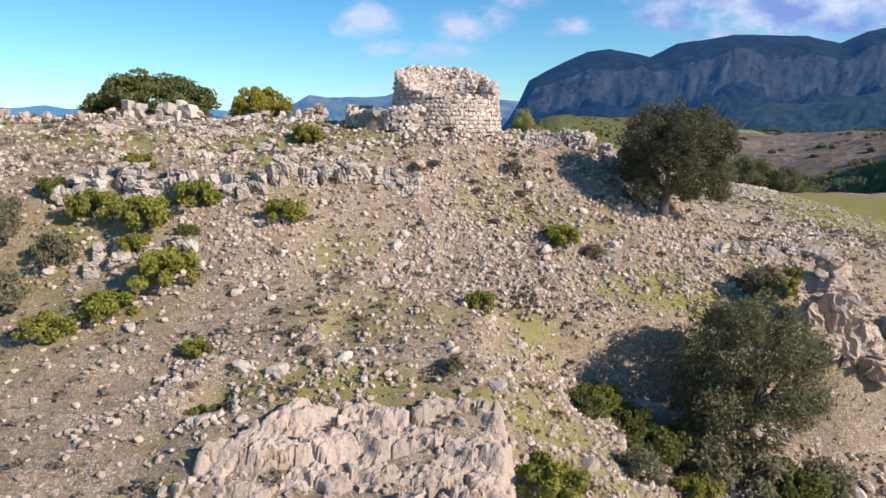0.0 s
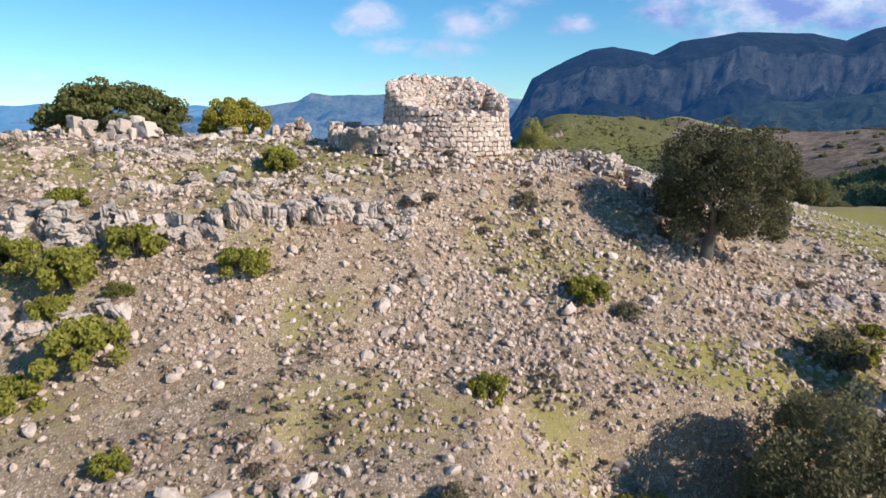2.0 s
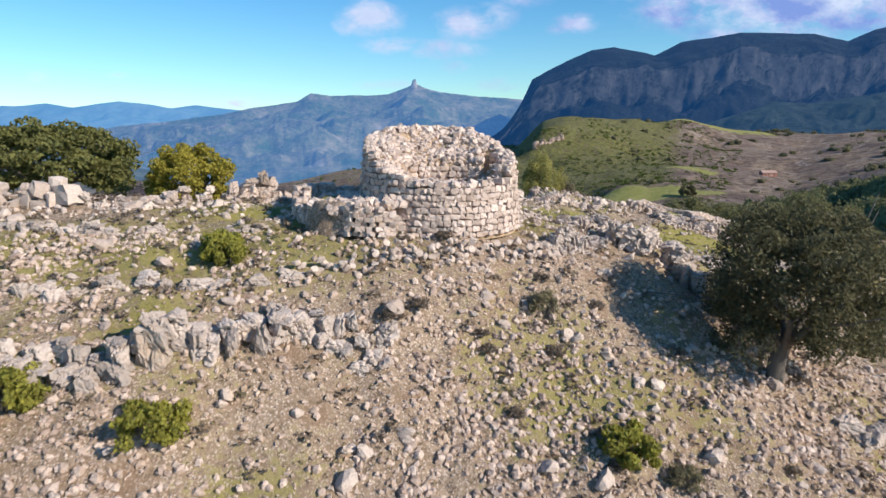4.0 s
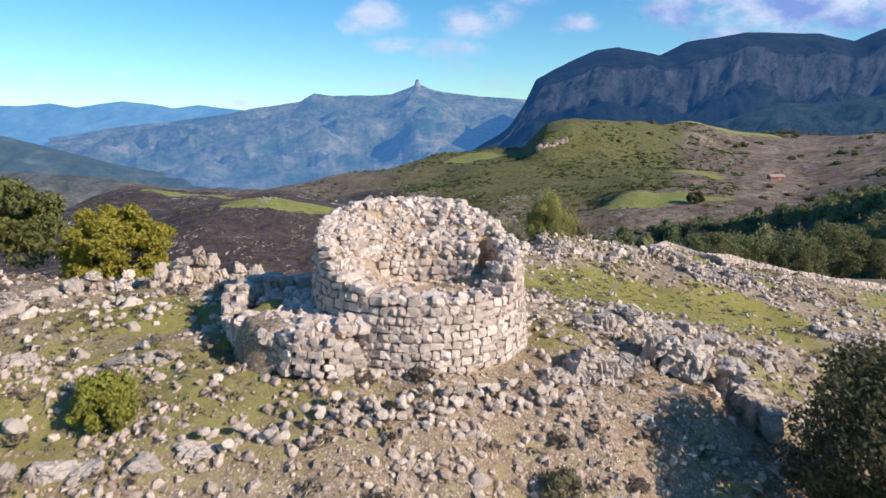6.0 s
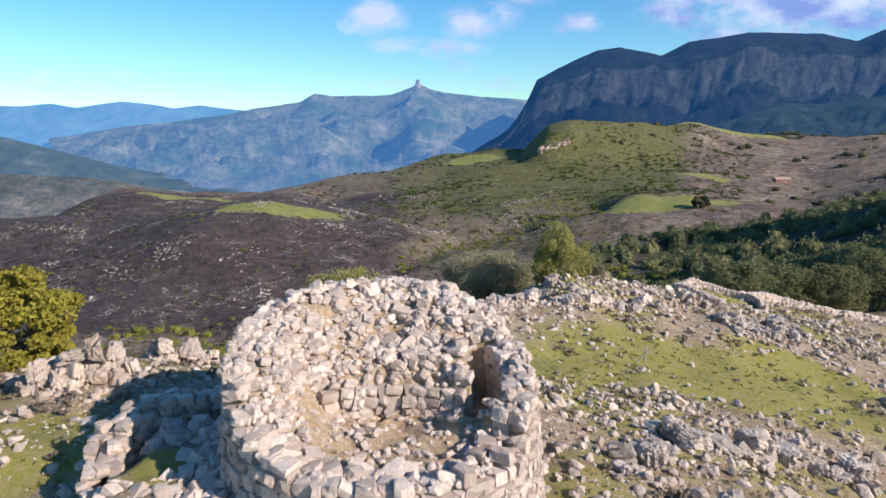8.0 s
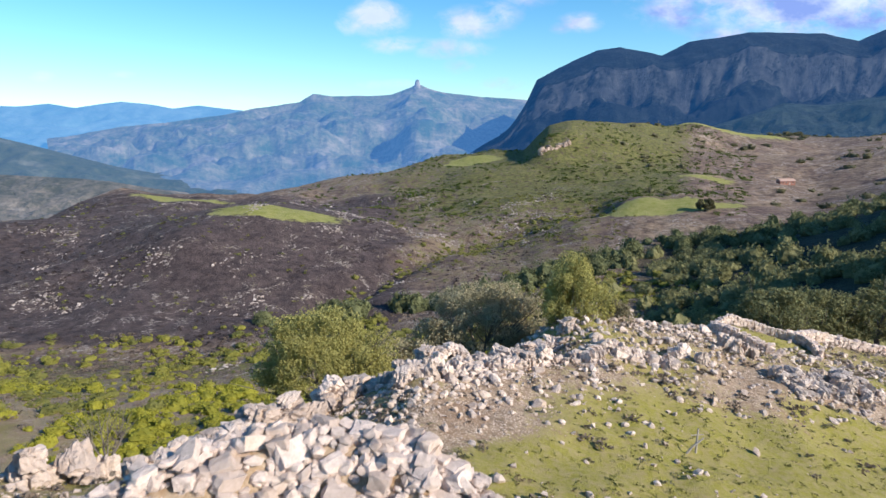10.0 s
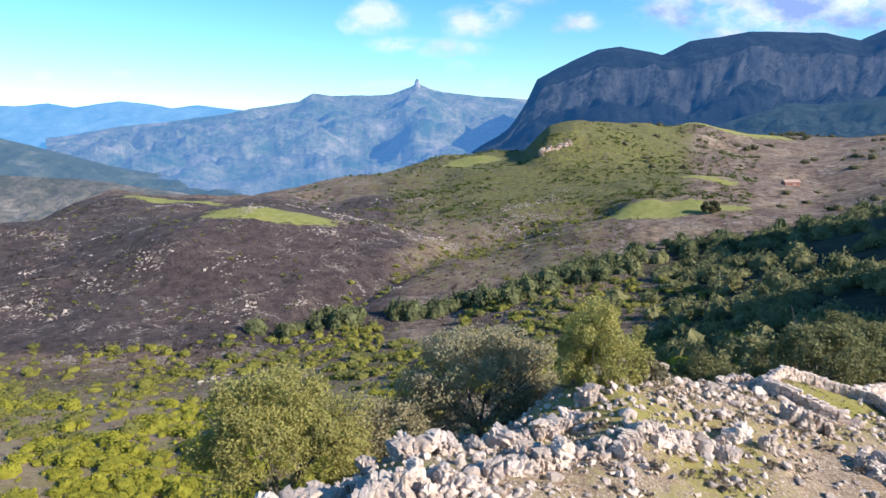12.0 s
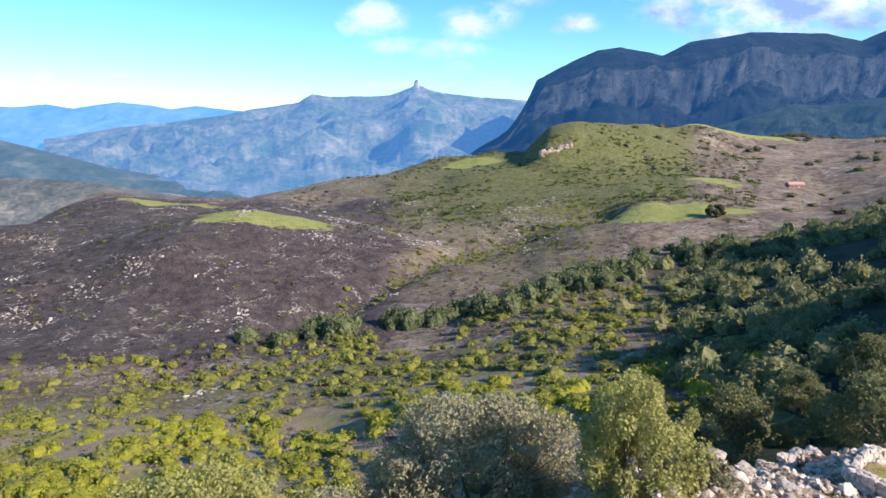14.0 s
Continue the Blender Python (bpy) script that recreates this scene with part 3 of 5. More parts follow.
def mountain(name, label, mat, crest, rows, n=240, rough=10.0, seed=0, ridges=0.0, buttress=0.0):
    """A range of hills: crest gives (tangent across, tangent up) along its length; rows give, from foot to back, (depth, share of
    the crest's height above the foot, tangent of the foot)."""
    crest = np.array(crest)
    a = np.linspace(crest[0, 0], crest[-1, 0], n)
    top = np.interp(a, crest[:, 0], crest[:, 1])
    dc = max(rows, key=lambda r: r[1])[0]
    soft = np.convolve(np.pad(top, 12, "edge"), np.ones(25) / 25, "valid")
    deps = np.array([r[0] for r in rows])
    steps = np.linspace(0, len(rows) - 1, 80)
    D = np.interp(steps, np.arange(len(rows)), deps)
    S = np.interp(steps, np.arange(len(rows)), [r[1] for r in rows])
    foot = EYE[2] + rows[0][2] * rows[0][0]
    A, DD = np.meshgrid(a, D, indexing="ij")
    SS = np.broadcast_to(S, A.shape)
    X, Y = EYE[0] + A * DD, EYE[1] + DD
    cliff = step(0.5, 0.6, SS) * (1 - step(0.86, 0.93, SS))
    Y = Y - buttress * cliff * (0.5 + fbm(A * 60 + SS * 1.5, SS * 7, 4, seed + 9))
    shape = SS * (1 - SS) * 4
    crisp = step(0.93, 1.0, SS)
    zc = EYE[2] + dc * (soft[:, None] * (1 - crisp) + top[:, None] * crisp)
    spurs = 1 - np.abs(2 * fbm(X / (ridges * 4), Y / (ridges * 4.5), 4, seed + 5))
    Z = foot + SS * (zc - foot) + shape * ridges * (spurs - 0.8) + rough * fbm(X / 90, Y / 90, 5, seed) * (0.12 + shape)
    r, c = A.shape
    i, j = np.meshgrid(np.arange(r - 1), np.arange(c - 1), indexing="ij")
    k = (i * c + j).ravel()
    me = mesh_from(name, np.stack([X, Y, Z], -1).reshape(-1, 3), np.stack([k, k + c, k + c + 1, k + 1], -1), mat, True)
    return tagged(new(name, me), label, "mountain", kind="structure")


mountain("backdrop_mesa", "wooded limestone mesa with a long cliff, cloud shade and haze painted on", MESA_MAT,
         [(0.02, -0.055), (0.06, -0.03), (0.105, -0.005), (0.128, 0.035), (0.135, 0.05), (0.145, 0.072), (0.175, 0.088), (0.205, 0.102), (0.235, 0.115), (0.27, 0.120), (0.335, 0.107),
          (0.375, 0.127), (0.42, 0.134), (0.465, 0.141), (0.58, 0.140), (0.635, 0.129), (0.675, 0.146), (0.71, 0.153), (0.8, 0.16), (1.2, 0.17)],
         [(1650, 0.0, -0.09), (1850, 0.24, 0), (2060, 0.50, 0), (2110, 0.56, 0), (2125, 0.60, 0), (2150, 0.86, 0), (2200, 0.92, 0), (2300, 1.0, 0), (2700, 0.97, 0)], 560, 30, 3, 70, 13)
mountain("backdrop_ridge", "sunlit ridge with a rock knob on its summit, haze painted on", RIDGE_MAT,
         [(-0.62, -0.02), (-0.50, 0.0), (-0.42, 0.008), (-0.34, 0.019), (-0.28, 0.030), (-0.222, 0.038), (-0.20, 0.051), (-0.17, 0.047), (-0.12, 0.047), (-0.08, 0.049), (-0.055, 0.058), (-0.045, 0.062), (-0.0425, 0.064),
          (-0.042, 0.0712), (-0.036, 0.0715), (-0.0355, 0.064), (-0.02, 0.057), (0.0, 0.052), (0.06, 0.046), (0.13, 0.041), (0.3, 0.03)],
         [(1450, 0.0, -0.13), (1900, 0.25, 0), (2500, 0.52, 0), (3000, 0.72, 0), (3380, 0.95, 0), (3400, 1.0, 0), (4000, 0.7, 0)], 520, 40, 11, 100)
mountain("backdrop_mountains", "far mountains on the horizon, painted blue with haze", BLUE_MAT,
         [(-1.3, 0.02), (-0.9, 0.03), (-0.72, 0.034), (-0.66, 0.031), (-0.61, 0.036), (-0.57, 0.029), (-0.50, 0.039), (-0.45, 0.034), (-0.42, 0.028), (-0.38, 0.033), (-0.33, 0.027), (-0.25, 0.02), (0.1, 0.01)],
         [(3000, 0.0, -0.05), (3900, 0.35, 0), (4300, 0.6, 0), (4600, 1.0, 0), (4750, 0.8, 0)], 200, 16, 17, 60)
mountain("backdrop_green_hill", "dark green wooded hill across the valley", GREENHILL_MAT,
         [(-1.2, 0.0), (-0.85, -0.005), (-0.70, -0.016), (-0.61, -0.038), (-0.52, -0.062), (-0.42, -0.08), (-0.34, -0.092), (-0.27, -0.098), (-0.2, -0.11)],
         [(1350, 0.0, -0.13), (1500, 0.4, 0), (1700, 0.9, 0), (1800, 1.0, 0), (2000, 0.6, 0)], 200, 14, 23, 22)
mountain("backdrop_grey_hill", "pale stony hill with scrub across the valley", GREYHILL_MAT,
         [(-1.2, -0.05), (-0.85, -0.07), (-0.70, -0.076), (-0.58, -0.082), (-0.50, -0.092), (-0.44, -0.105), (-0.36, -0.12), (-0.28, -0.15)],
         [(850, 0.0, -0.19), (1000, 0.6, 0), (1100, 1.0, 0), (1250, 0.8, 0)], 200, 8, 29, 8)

mountain("backdrop_wood", "dark green wooded slope below the mesa, painted blue with haze", WOODHILL_MAT,
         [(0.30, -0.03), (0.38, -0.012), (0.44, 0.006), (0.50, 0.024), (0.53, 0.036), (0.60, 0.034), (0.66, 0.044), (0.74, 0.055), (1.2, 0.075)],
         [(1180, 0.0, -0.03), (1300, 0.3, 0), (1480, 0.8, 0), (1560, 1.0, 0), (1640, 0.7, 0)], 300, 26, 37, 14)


# ---- rocks ----
def wall_part(name, mesh, parent, label=""):
    ob = new(name, mesh)
    ob.parent = parent
    if label:
        tagged(ob, label)
    return ob


def scatter(name, label, shapes, mat, x, y, size, sink=0.25, flat=0.75, tilt=0.4, rng=RNG):
    """Loose stones lying on the ground, as one object."""
    n = len(x)
    scale = size[:, None] * rng.uniform(0.7, 1.25, (n, 3)) * np.array([1, 1, flat])
    z = land(x, y) + scale[:, 2] * (1 - 2 * sink) * 0.8
    v, f = merge(shapes, rng.integers(0, len(shapes), n), turns(n, tilt, rng), scale, np.stack([x, y, z], -1))
    return tagged(new(name, mesh_from(name, v, f, mat)), label, "stones", kind="stuff")


def rubble_density(x, y):
    """How thickly loose stones lie."""
    d = 0.20 + 1.3 * fbm(x / 4, y / 4, 4, 60)
    d = d * (1 - 0.35 * (1 - step(37, 42, y)) * (1 - step(4, 8, x)) * step(-12, -9, x))
    chute = np.exp(-(((x - (6 - 0.25 * (y - 44))) / 5.5) ** 2)) * step(28, 33, y) * (1 - step(50, 54, y))
    d = np.maximum(d, 1.15 * chute)
    d = d + 0.22 * step(38, 42, y) * (1 - step(54, 57, y))
    right = np.exp(-(((x - 19) / 9) ** 2) - ((y - 50) / 5.5) ** 2)
    d = np.maximum(d, 0.95 * right)
    d = np.maximum(d, 0.14)
    for cx, cy, rx, ry, s in ((-23, 62, 14, 2.6, 0.9), (1, 60, 8.5, 6.5, 0.5), (9, 66, 6, 10, 0.9), (15, 72, 8, 5, 0.9), (30, 90, 5.5, 6, 1.2), (38, 82, 6, 8, 1.0), (8, 91, 7, 4, 1.0), (18, 96, 8, 4, 0.9),
                              (0, 84, 5, 6, 1.2), (6, 86, 6.5, 5, 1.3), (13, 93, 8, 4, 1.3), (7, 95, 6, 3, 1.1), (0, 90, 5, 3, 1.1), (19, 99, 7, 4, 1.2), (24, 104, 6, 4, 1.2), (-5, 78, 4, 5, 0.9), (23, 32, 9, 6, 1.0), (9, 28, 6, 5, 0.9), (26, 103, 8, 5, 1.0), (36, 98, 8, 6, 0.8), (-12, 70, 5, 4, 0.9), (24, 72, 9, 4, 0.9)):
        d = np.maximum(d, s * np.exp(-((x - cx) / rx) ** 2 - ((y - cy) / ry) ** 2))
    for cx, cy, rx, ry, a, s in MEADOWS:
        if s >= 1.0:
            d = d * (1 - 0.975 * patch(x, y, cx, cy, rx, ry, a))
    return d


def edge_y(x):
    """The line where the plateau breaks off."""
    return np.interp(x, [-40, -20, -12, -4, 0, 7, 15, 25, 45, 70], [70, 71, 74, 83, 88, 93.5, 100, 108.5, 114, 116])


def field_of_stones(count, lo, hi, box, seed, power=2.5):
    rng = np.random.default_rng(seed)
    x, y = rng.uniform(box[0], box[1], count), rng.uniform(box[2], box[3], count)
    keep = (rng.uniform(0, 1, count) < rubble_density(x, y)) & (y < edge_y(x) + 4) & (np.hypot(x - 0.95, y - 60.5) > 4.9)
    x, y = x[keep], y[keep]
    return x, y, lo + (hi - lo) * rng.uniform(0, 1, len(x)) ** power


def loose_stones(name, label, mat, x, y, s):
    """Chips and pebbles in one sheet, the larger stones in another."""
    small = s < 0.165
    scatter(name, label, CHIPS, mat, x[small], y[small], s[small])
    scatter(name, label.replace("loose", "larger loose"), STONES, mat, x[~small], y[~small], s[~small], 0.3)


x, y, s = field_of_stones(125000, 0.03, 0.25, (-34, 36, 20, 56), 1, 5.5)
loose_stones("scree_stones", "loose pale limestone scree on the slope", SCREE, x, y, s)
x, y, s = field_of_stones(74000, 0.04, 0.30, (-42, 60, 55, 114), 2, 4.4)
loose_stones("plateau_stones", "loose pale limestone rubble among thin grass", LIMESTONE, x, y, s)
x, y, s = field_of_stones(2400, 0.22, 0.55, (-34, 44, 24, 114), 3, 3)
scatter("scattered_rocks", "larger grey limestone rocks half sunk in turf", ROCKS, LIMESTONE, x, y, s, 0.35)


# ---- things of stone ----
def shared(shapes, name, mat, smooth=False):
    return [mesh_from(name, v, f, mat, smooth) for v, f in shapes]


WALL_BLOCKS = shared(BLOCKS, "stone", WALLSTONE)
BIG_BLOCKS = shared(BLOCKS, "block", LIMESTONE)
CRAG_BLOCKS = shared(CRAGS, "rock", GREYROCK)
TAN_CRAGS = shared(CRAGS, "rock", TANROCK)
PALE_CRAGS = shared(CRAGS, "rock", LIMESTONE)
ROCK_MESHES = shared(ROCKS, "rock", LIMESTONE)
SR = random.Random(5)


def base_of(name, label, category, x, y, z=None, group=""):
    e = new(name)
    e.empty_display_size = 0.3
    e.location = (x, y, land1(x, y) if z is None else z)
    return tagged(e, label, category, group)


def stone_part(name, meshes, parent, place, turn, size, tilt=0.06):
    """One stone as a part; place and turn are the world's."""
    ob = new(name, SR.choice(meshes))
    ob.parent = parent
    local = Vector(place) - parent.location
    rot = Euler((SR.gauss(0, tilt), SR.gauss(0, tilt), turn)).to_matrix().to_4x4()
    ob.matrix_basis = Matrix.Translation(local) @ rot @ Matrix.Diagonal((*size, 1))
    return ob


def stones_joined(name, parent, shapes, mat, items, label="", tilt=0.07):
    """Stones too many to lift singly, as one part: items are (place, turn, half sizes)."""
    rng = np.random.default_rng(len(items))
    n = len(items)
    a = np.array([i[1] for i in items])
    c, s = np.cos(a), np.sin(a)
    o, l = np.zeros(n), np.ones(n)
    rz = np.stack([c, -s, o, s, c, o, o, o, l], -1).reshape(-1, 3, 3)
    t = rng.normal(0, tilt, (n, 2))
    wob = np.stack([l, -t[:, 0] * 0, t[:, 1], o, l, -t[:, 0], -t[:, 1], t[:, 0], l], -1).reshape(-1, 3, 3)
    place = np.array([i[0] for i in items]) - np.array(parent.location)
    v, f = merge(shapes, rng.integers(0, len(shapes), n), rz @ wob, np.array([i[2] for i in items]), place)
    ob = new(name, mesh_from(name, v, f, mat))
    ob.parent = parent
    return tagged(ob, label, kind="stuff")


# The round tower: centre, and the broken rim's height by bearing (degrees from east, towards north).
TX, TY, TZ = 0.95, 60.5, 0.1
RIM = [(-180, 5.2), (-160, 4.7), (-140, 3.8), (-118, 3.1), (-90, 2.8), (-55, 2.75), (-36, 2.8), (-30, 2.9), (-27, 3.8), (-5, 4.1), (20, 4.5), (45, 5.3), (65, 5.8), (90, 6.0), (120, 6.0), (145, 5.7), (180, 5.2)]


def rim_z(deg):
    d = (np.asarray(deg, float) + 180) % 360 - 180
    return np.interp(d, [r[0] for r in RIM], [r[1] for r in RIM])


def tower_r(z):
    return 5.1 - 0.09 * (z - TZ)


def chamber_v(u):
    """Where the chamber's curved back face stands."""
    return 0.35 - 0.12 * (u - 0.4) ** 2


def inside_z(x, y):
    """Top of the rubble that fills the tower: a chamber floor, a heap behind its back face and a narrow gap beside it."""
    u, v = x - TX, y - TY
    r = np.hypot(u, v)
    edge = rim_z(np.degrees(np.arctan2(v, u)))
    h = 2.55 + (edge - 2.7) * step(1.4, 4.2, r + 0.6 * np.clip(-u / 2, 0, 1))
    back = 3.6 + np.clip(v - chamber_v(u), 0, 4) * 0.62
    heap = np.where(u < -1.6, step(-0.5, 1.3, v - chamber_v(u)), 1.0) * (1 - step(2.75, 2.95, u + 0.25 * np.clip(v - 0.6, 0, 9))) * ((v > chamber_v(u)) | (u < -1.6))
    h = np.where((u > 2.6) & (r < 4.1) & (v > -1.2) & (v < 1.8), 2.4, h)
    z = np.maximum(h, h + (back - h) * heap) - 0.8 * np.exp(-((u - 0.1) ** 2 + (v - 2.3) ** 2) / 0.10)
    return z + 0.30 * fbm(x / 0.8, y / 0.8, 3, 80)


def build_tower():
    tower = base_of("stone_tower", "ruined round dry-stone tower with a broken rim and rubble inside", "tower", TX, TY, TZ)
    rng = np.random.default_rng(11)
    # core and fill
    n, m = 72, 26
    ang = np.linspace(-np.pi, np.pi, n, endpoint=False)
    rows = []
    top = rim_z(np.degrees(ang)) - 0.22
    for k in range(8):
        z = TZ - 0.5 + (top - TZ + 0.5) * k / 7
        r = tower_r(z) - 0.27
        rows.append(np.stack([np.cos(ang) * r, np.sin(ang) * r, z - TZ], -1))
    for k in range(1, m):
        r = (tower_r(top) - 0.27) * (1 - k / m)
        x, y = np.cos(ang) * r, np.sin(ang) * r
        w = step(0, 3, k)
        rows.append(np.stack([x, y, top * (1 - w) + np.minimum(inside_z(x + TX, y + TY), top + 0.1 + 0 * x + 9 * (k > 2)) * w - TZ], -1))
    v = np.concatenate(rows)
    i, j = np.meshgrid(np.arange(len(rows) - 1), np.arange(n), indexing="ij")
    a, b = i * n + j, i * n + (j + 1) % n
    f = np.stack([a, b, b + n, a + n], -1).reshape(-1, 4)
    core = new("rubble_core", mesh_from("rubble_core", v, f, RUBBLE, True))
    core.parent = tower
    # coursed outer face
    near, rest = [], []
    z = TZ - 0.25
    course = 0
    while z < 6.4:
        h = rng.uniform(0.26, 0.42)
        a = rng.uniform(0, 0.2)
        while a < 2 * np.pi:
            w = rng.uniform(0.26, 0.54)
            r = tower_r(z + h / 2)
            mid = a + w / 2 / r
            if z + h * 0.6 < rim_z(np.degrees(mid)) + rng.uniform(-0.22, 0.25):
                d = rng.uniform(0.26, 0.36)
                rr = r - d * 0.8 + rng.normal(0, 0.03)
                item = ((TX + rr * np.cos(mid), TY + rr * np.sin(mid), z + h / 2 + rng.normal(0, 0.02)), mid + np.pi / 2, (w * 0.5, d, h * 0.5))
                front = -np.sin(mid)
                (near if front > 0.30 else rest).append(item)
            a += (w + 0.03) / r
        z += h + 0.015
        course += 1
    near.sort(key=lambda q: abs(q[0][0] - TX))
    for place, turn, size in near[:300]:
        stone_part("stone", WALL_BLOCKS, tower, place, turn, size)
    rest += near[300:]
    # inner faces: the chamber's back wall and the lining of the standing wall beside the gap
    for k in range(3):
        u = -1.7
        while u < 2.75:
            w = rng.uniform(0.3, 0.55)
            rest.append(((TX + u, TY + chamber_v(u) + rng.normal(0, 0.04), 2.72 + 0.34 * k), -0.24 * (u - 0.4), (w * 0.5, 0.25, rng.uniform(0.15, 0.19))))
            u += w + 0.02
    for k in range(6):
        a = math.radians(-26)
        while a < math.radians(48):
            w, z = rng.uniform(0.3, 0.55), 2.6 + 0.33 * k
            if z < rim_z(math.degrees(a)) - 0.05:
                rest.append(((TX + 4.05 * math.cos(a), TY + 4.05 * math.sin(a), z), a + math.pi / 2 + rng.normal(0, 0.06), (w * 0.5, 0.28, 0.17)))
            a += (w + 0.02) / 4.05
    stones_joined("stonework", tower, BLOCKS, WALLSTONE, rest, tilt=0.1)
    # rubble inside and on the wall head
    x, y = rng.uniform(TX - 4.8, TX + 4.8, 5200), rng.uniform(TY - 4.8, TY + 4.8, 5200)
    u, v, r = x - TX, y - TY, np.hypot(x - TX, y - TY)
    floor = (v < chamber_v(u)) & (r < 3.5) & (u > -2.4)
    gap = (u > 2.7) & (r < 4.0) & (v > -1.2) & (v < 1.8)
    keep = (r < 4.7) & ~gap & (rng.uniform(0, 1, len(x)) < np.where(floor, 0.3, 0.8))
    x, y, r, floor = x[keep], y[keep], r[keep], floor[keep]
    s = (0.07 + 0.15 * rng.uniform(0, 1, len(x)) ** 1.8) * np.where(floor, 0.6, 1.0)
    zz = np.where(r > 4.1, rim_z(np.degrees(np.arctan2(y - TY, x - TX))) - 0.06, inside_z(x, y))
    rub = [((x[i], y[i], zz[i] + s[i] * rng.uniform(0.0, 0.6)), rng.uniform(0, 6.3), (s[i] * rng.uniform(0.85, 1.5), s[i], s[i] * rng.uniform(0.5, 0.85))) for i in range(len(x))]
    stones_joined("fallen_rubble", tower, BLOCKS[:4] + STONES, WALLSTONE, rub, tilt=0.25)
    return tower


def rubble_material():
    m, nt, b, geo = material("earth_and_rubble", 0.95)
    pos = geo.outputs["Position"]
    n = noise_node(nt, pos, 3.5, 6, 0.75)
    col = mix_col(nt, ramp(nt, n, 0.35, 0.65), (0.36, 0.23, 0.13), (0.60, 0.46, 0.33))
    link(nt, col, b.inputs["Base Color"])
    bump(nt, b, noise_node(nt, pos, 9, 6, 0.75), 1.0, 0.1)
    return m


RUBBLE = rubble_material()
build_tower()


def along(points, gap):
    """Even steps along a bent line: (x, y, bearing)."""
    p = np.array(points, float)
    seg = np.hypot(*np.diff(p, axis=0).T)
    s = np.r_[0, np.cumsum(seg)]
    out = []
    d = gap / 2
    while d < s[-1]:
        i = min(np.searchsorted(s, d) - 1, len(seg) - 1)
        t = (d - s[i]) / seg[i]
        q = p[i] * (1 - t) + p[i + 1] * t
        way = p[i + 1] - p[i]
        out.append((q[0], q[1], math.atan2(way[1], way[0])))
        d += gap
    return out


def dry_wall(name, label, points, height, width, stone, meshes=WALL_BLOCKS, base=None, jitter=0.1, limit=300, ragged=0.35, group="", profile=(1.0, 1.0)):
    """A dry-stone wall of single stones, two faces thick, along a line."""
    x0, y0 = points[0]
    wall = base_of(name, label, "wall", x0, y0, group=group)
    count, rest = 0, []
    rows = max(1, int(round(height / (stone * 0.72))))
    for k in range(rows):
        for side in (-1, 0, 1) if width > 0.85 and k > rows // 2 else (-1, 1):
            line = along(points, stone * 1.02)
            for i, (x, y, a) in enumerate(line):
                share = np.interp(i / max(1, len(line) - 1), np.linspace(0, 1, len(profile)), profile)
                if k + 0.5 > rows * share + SR.uniform(-0.4, 0.4):
                    continue
                if k >= rows - 1 and SR.random() < ragged:
                    continue
                off = side * (width / 2 - stone * 0.33)
                px = x - math.sin(a) * off + SR.gauss(0, jitter * stone)
                py = y + math.cos(a) * off + SR.gauss(0, jitter * stone)
                z = (land1(px, py) if base is None else base) + (k + 0.42) * height / rows
                w = stone * SR.uniform(0.40, 0.58)
                item = ((px, py, z), a + SR.gauss(0, 0.12), (w, stone * SR.uniform(0.36, 0.46), height / rows * SR.uniform(0.46, 0.60)))
                if count < limit:
                    stone_part("stone", meshes, wall, *item, 0.1)
                    count += 1
                else:
                    rest.append(item)
    if rest:
        stones_joined("small_stones", wall, BLOCKS, WALLSTONE, rest)
    return wall


# the chamber built against the tower, with earth and grass inside
dry_wall("annex_wall", "curved dry-stone wall of a chamber built against the tower", [(-3.2, 64.6), (-5.5, 64.0), (-7.6, 62.2), (-7.9, 60.2), (-7.2, 58.6), (-6.0, 57.4)], 2.05, 0.95, 0.42, base=0.3, limit=190, ragged=0.4, profile=(0.9, 0.85, 1.0, 0.95, 0.65, 0.25), jitter=0.16)
dry_wall("bastion_wall", "rough dry-stone bastion in front of the round tower", [(-5.0, 56.6), (-4.6, 55.9), (-3.8, 55.4), (-2.6, 55.2), (-1.2, 55.5)], 1.9, 0.9, 0.36, base=0.05, limit=230, profile=(0.35, 0.75, 1.0, 0.95, 0.85, 0.6), jitter=0.22)


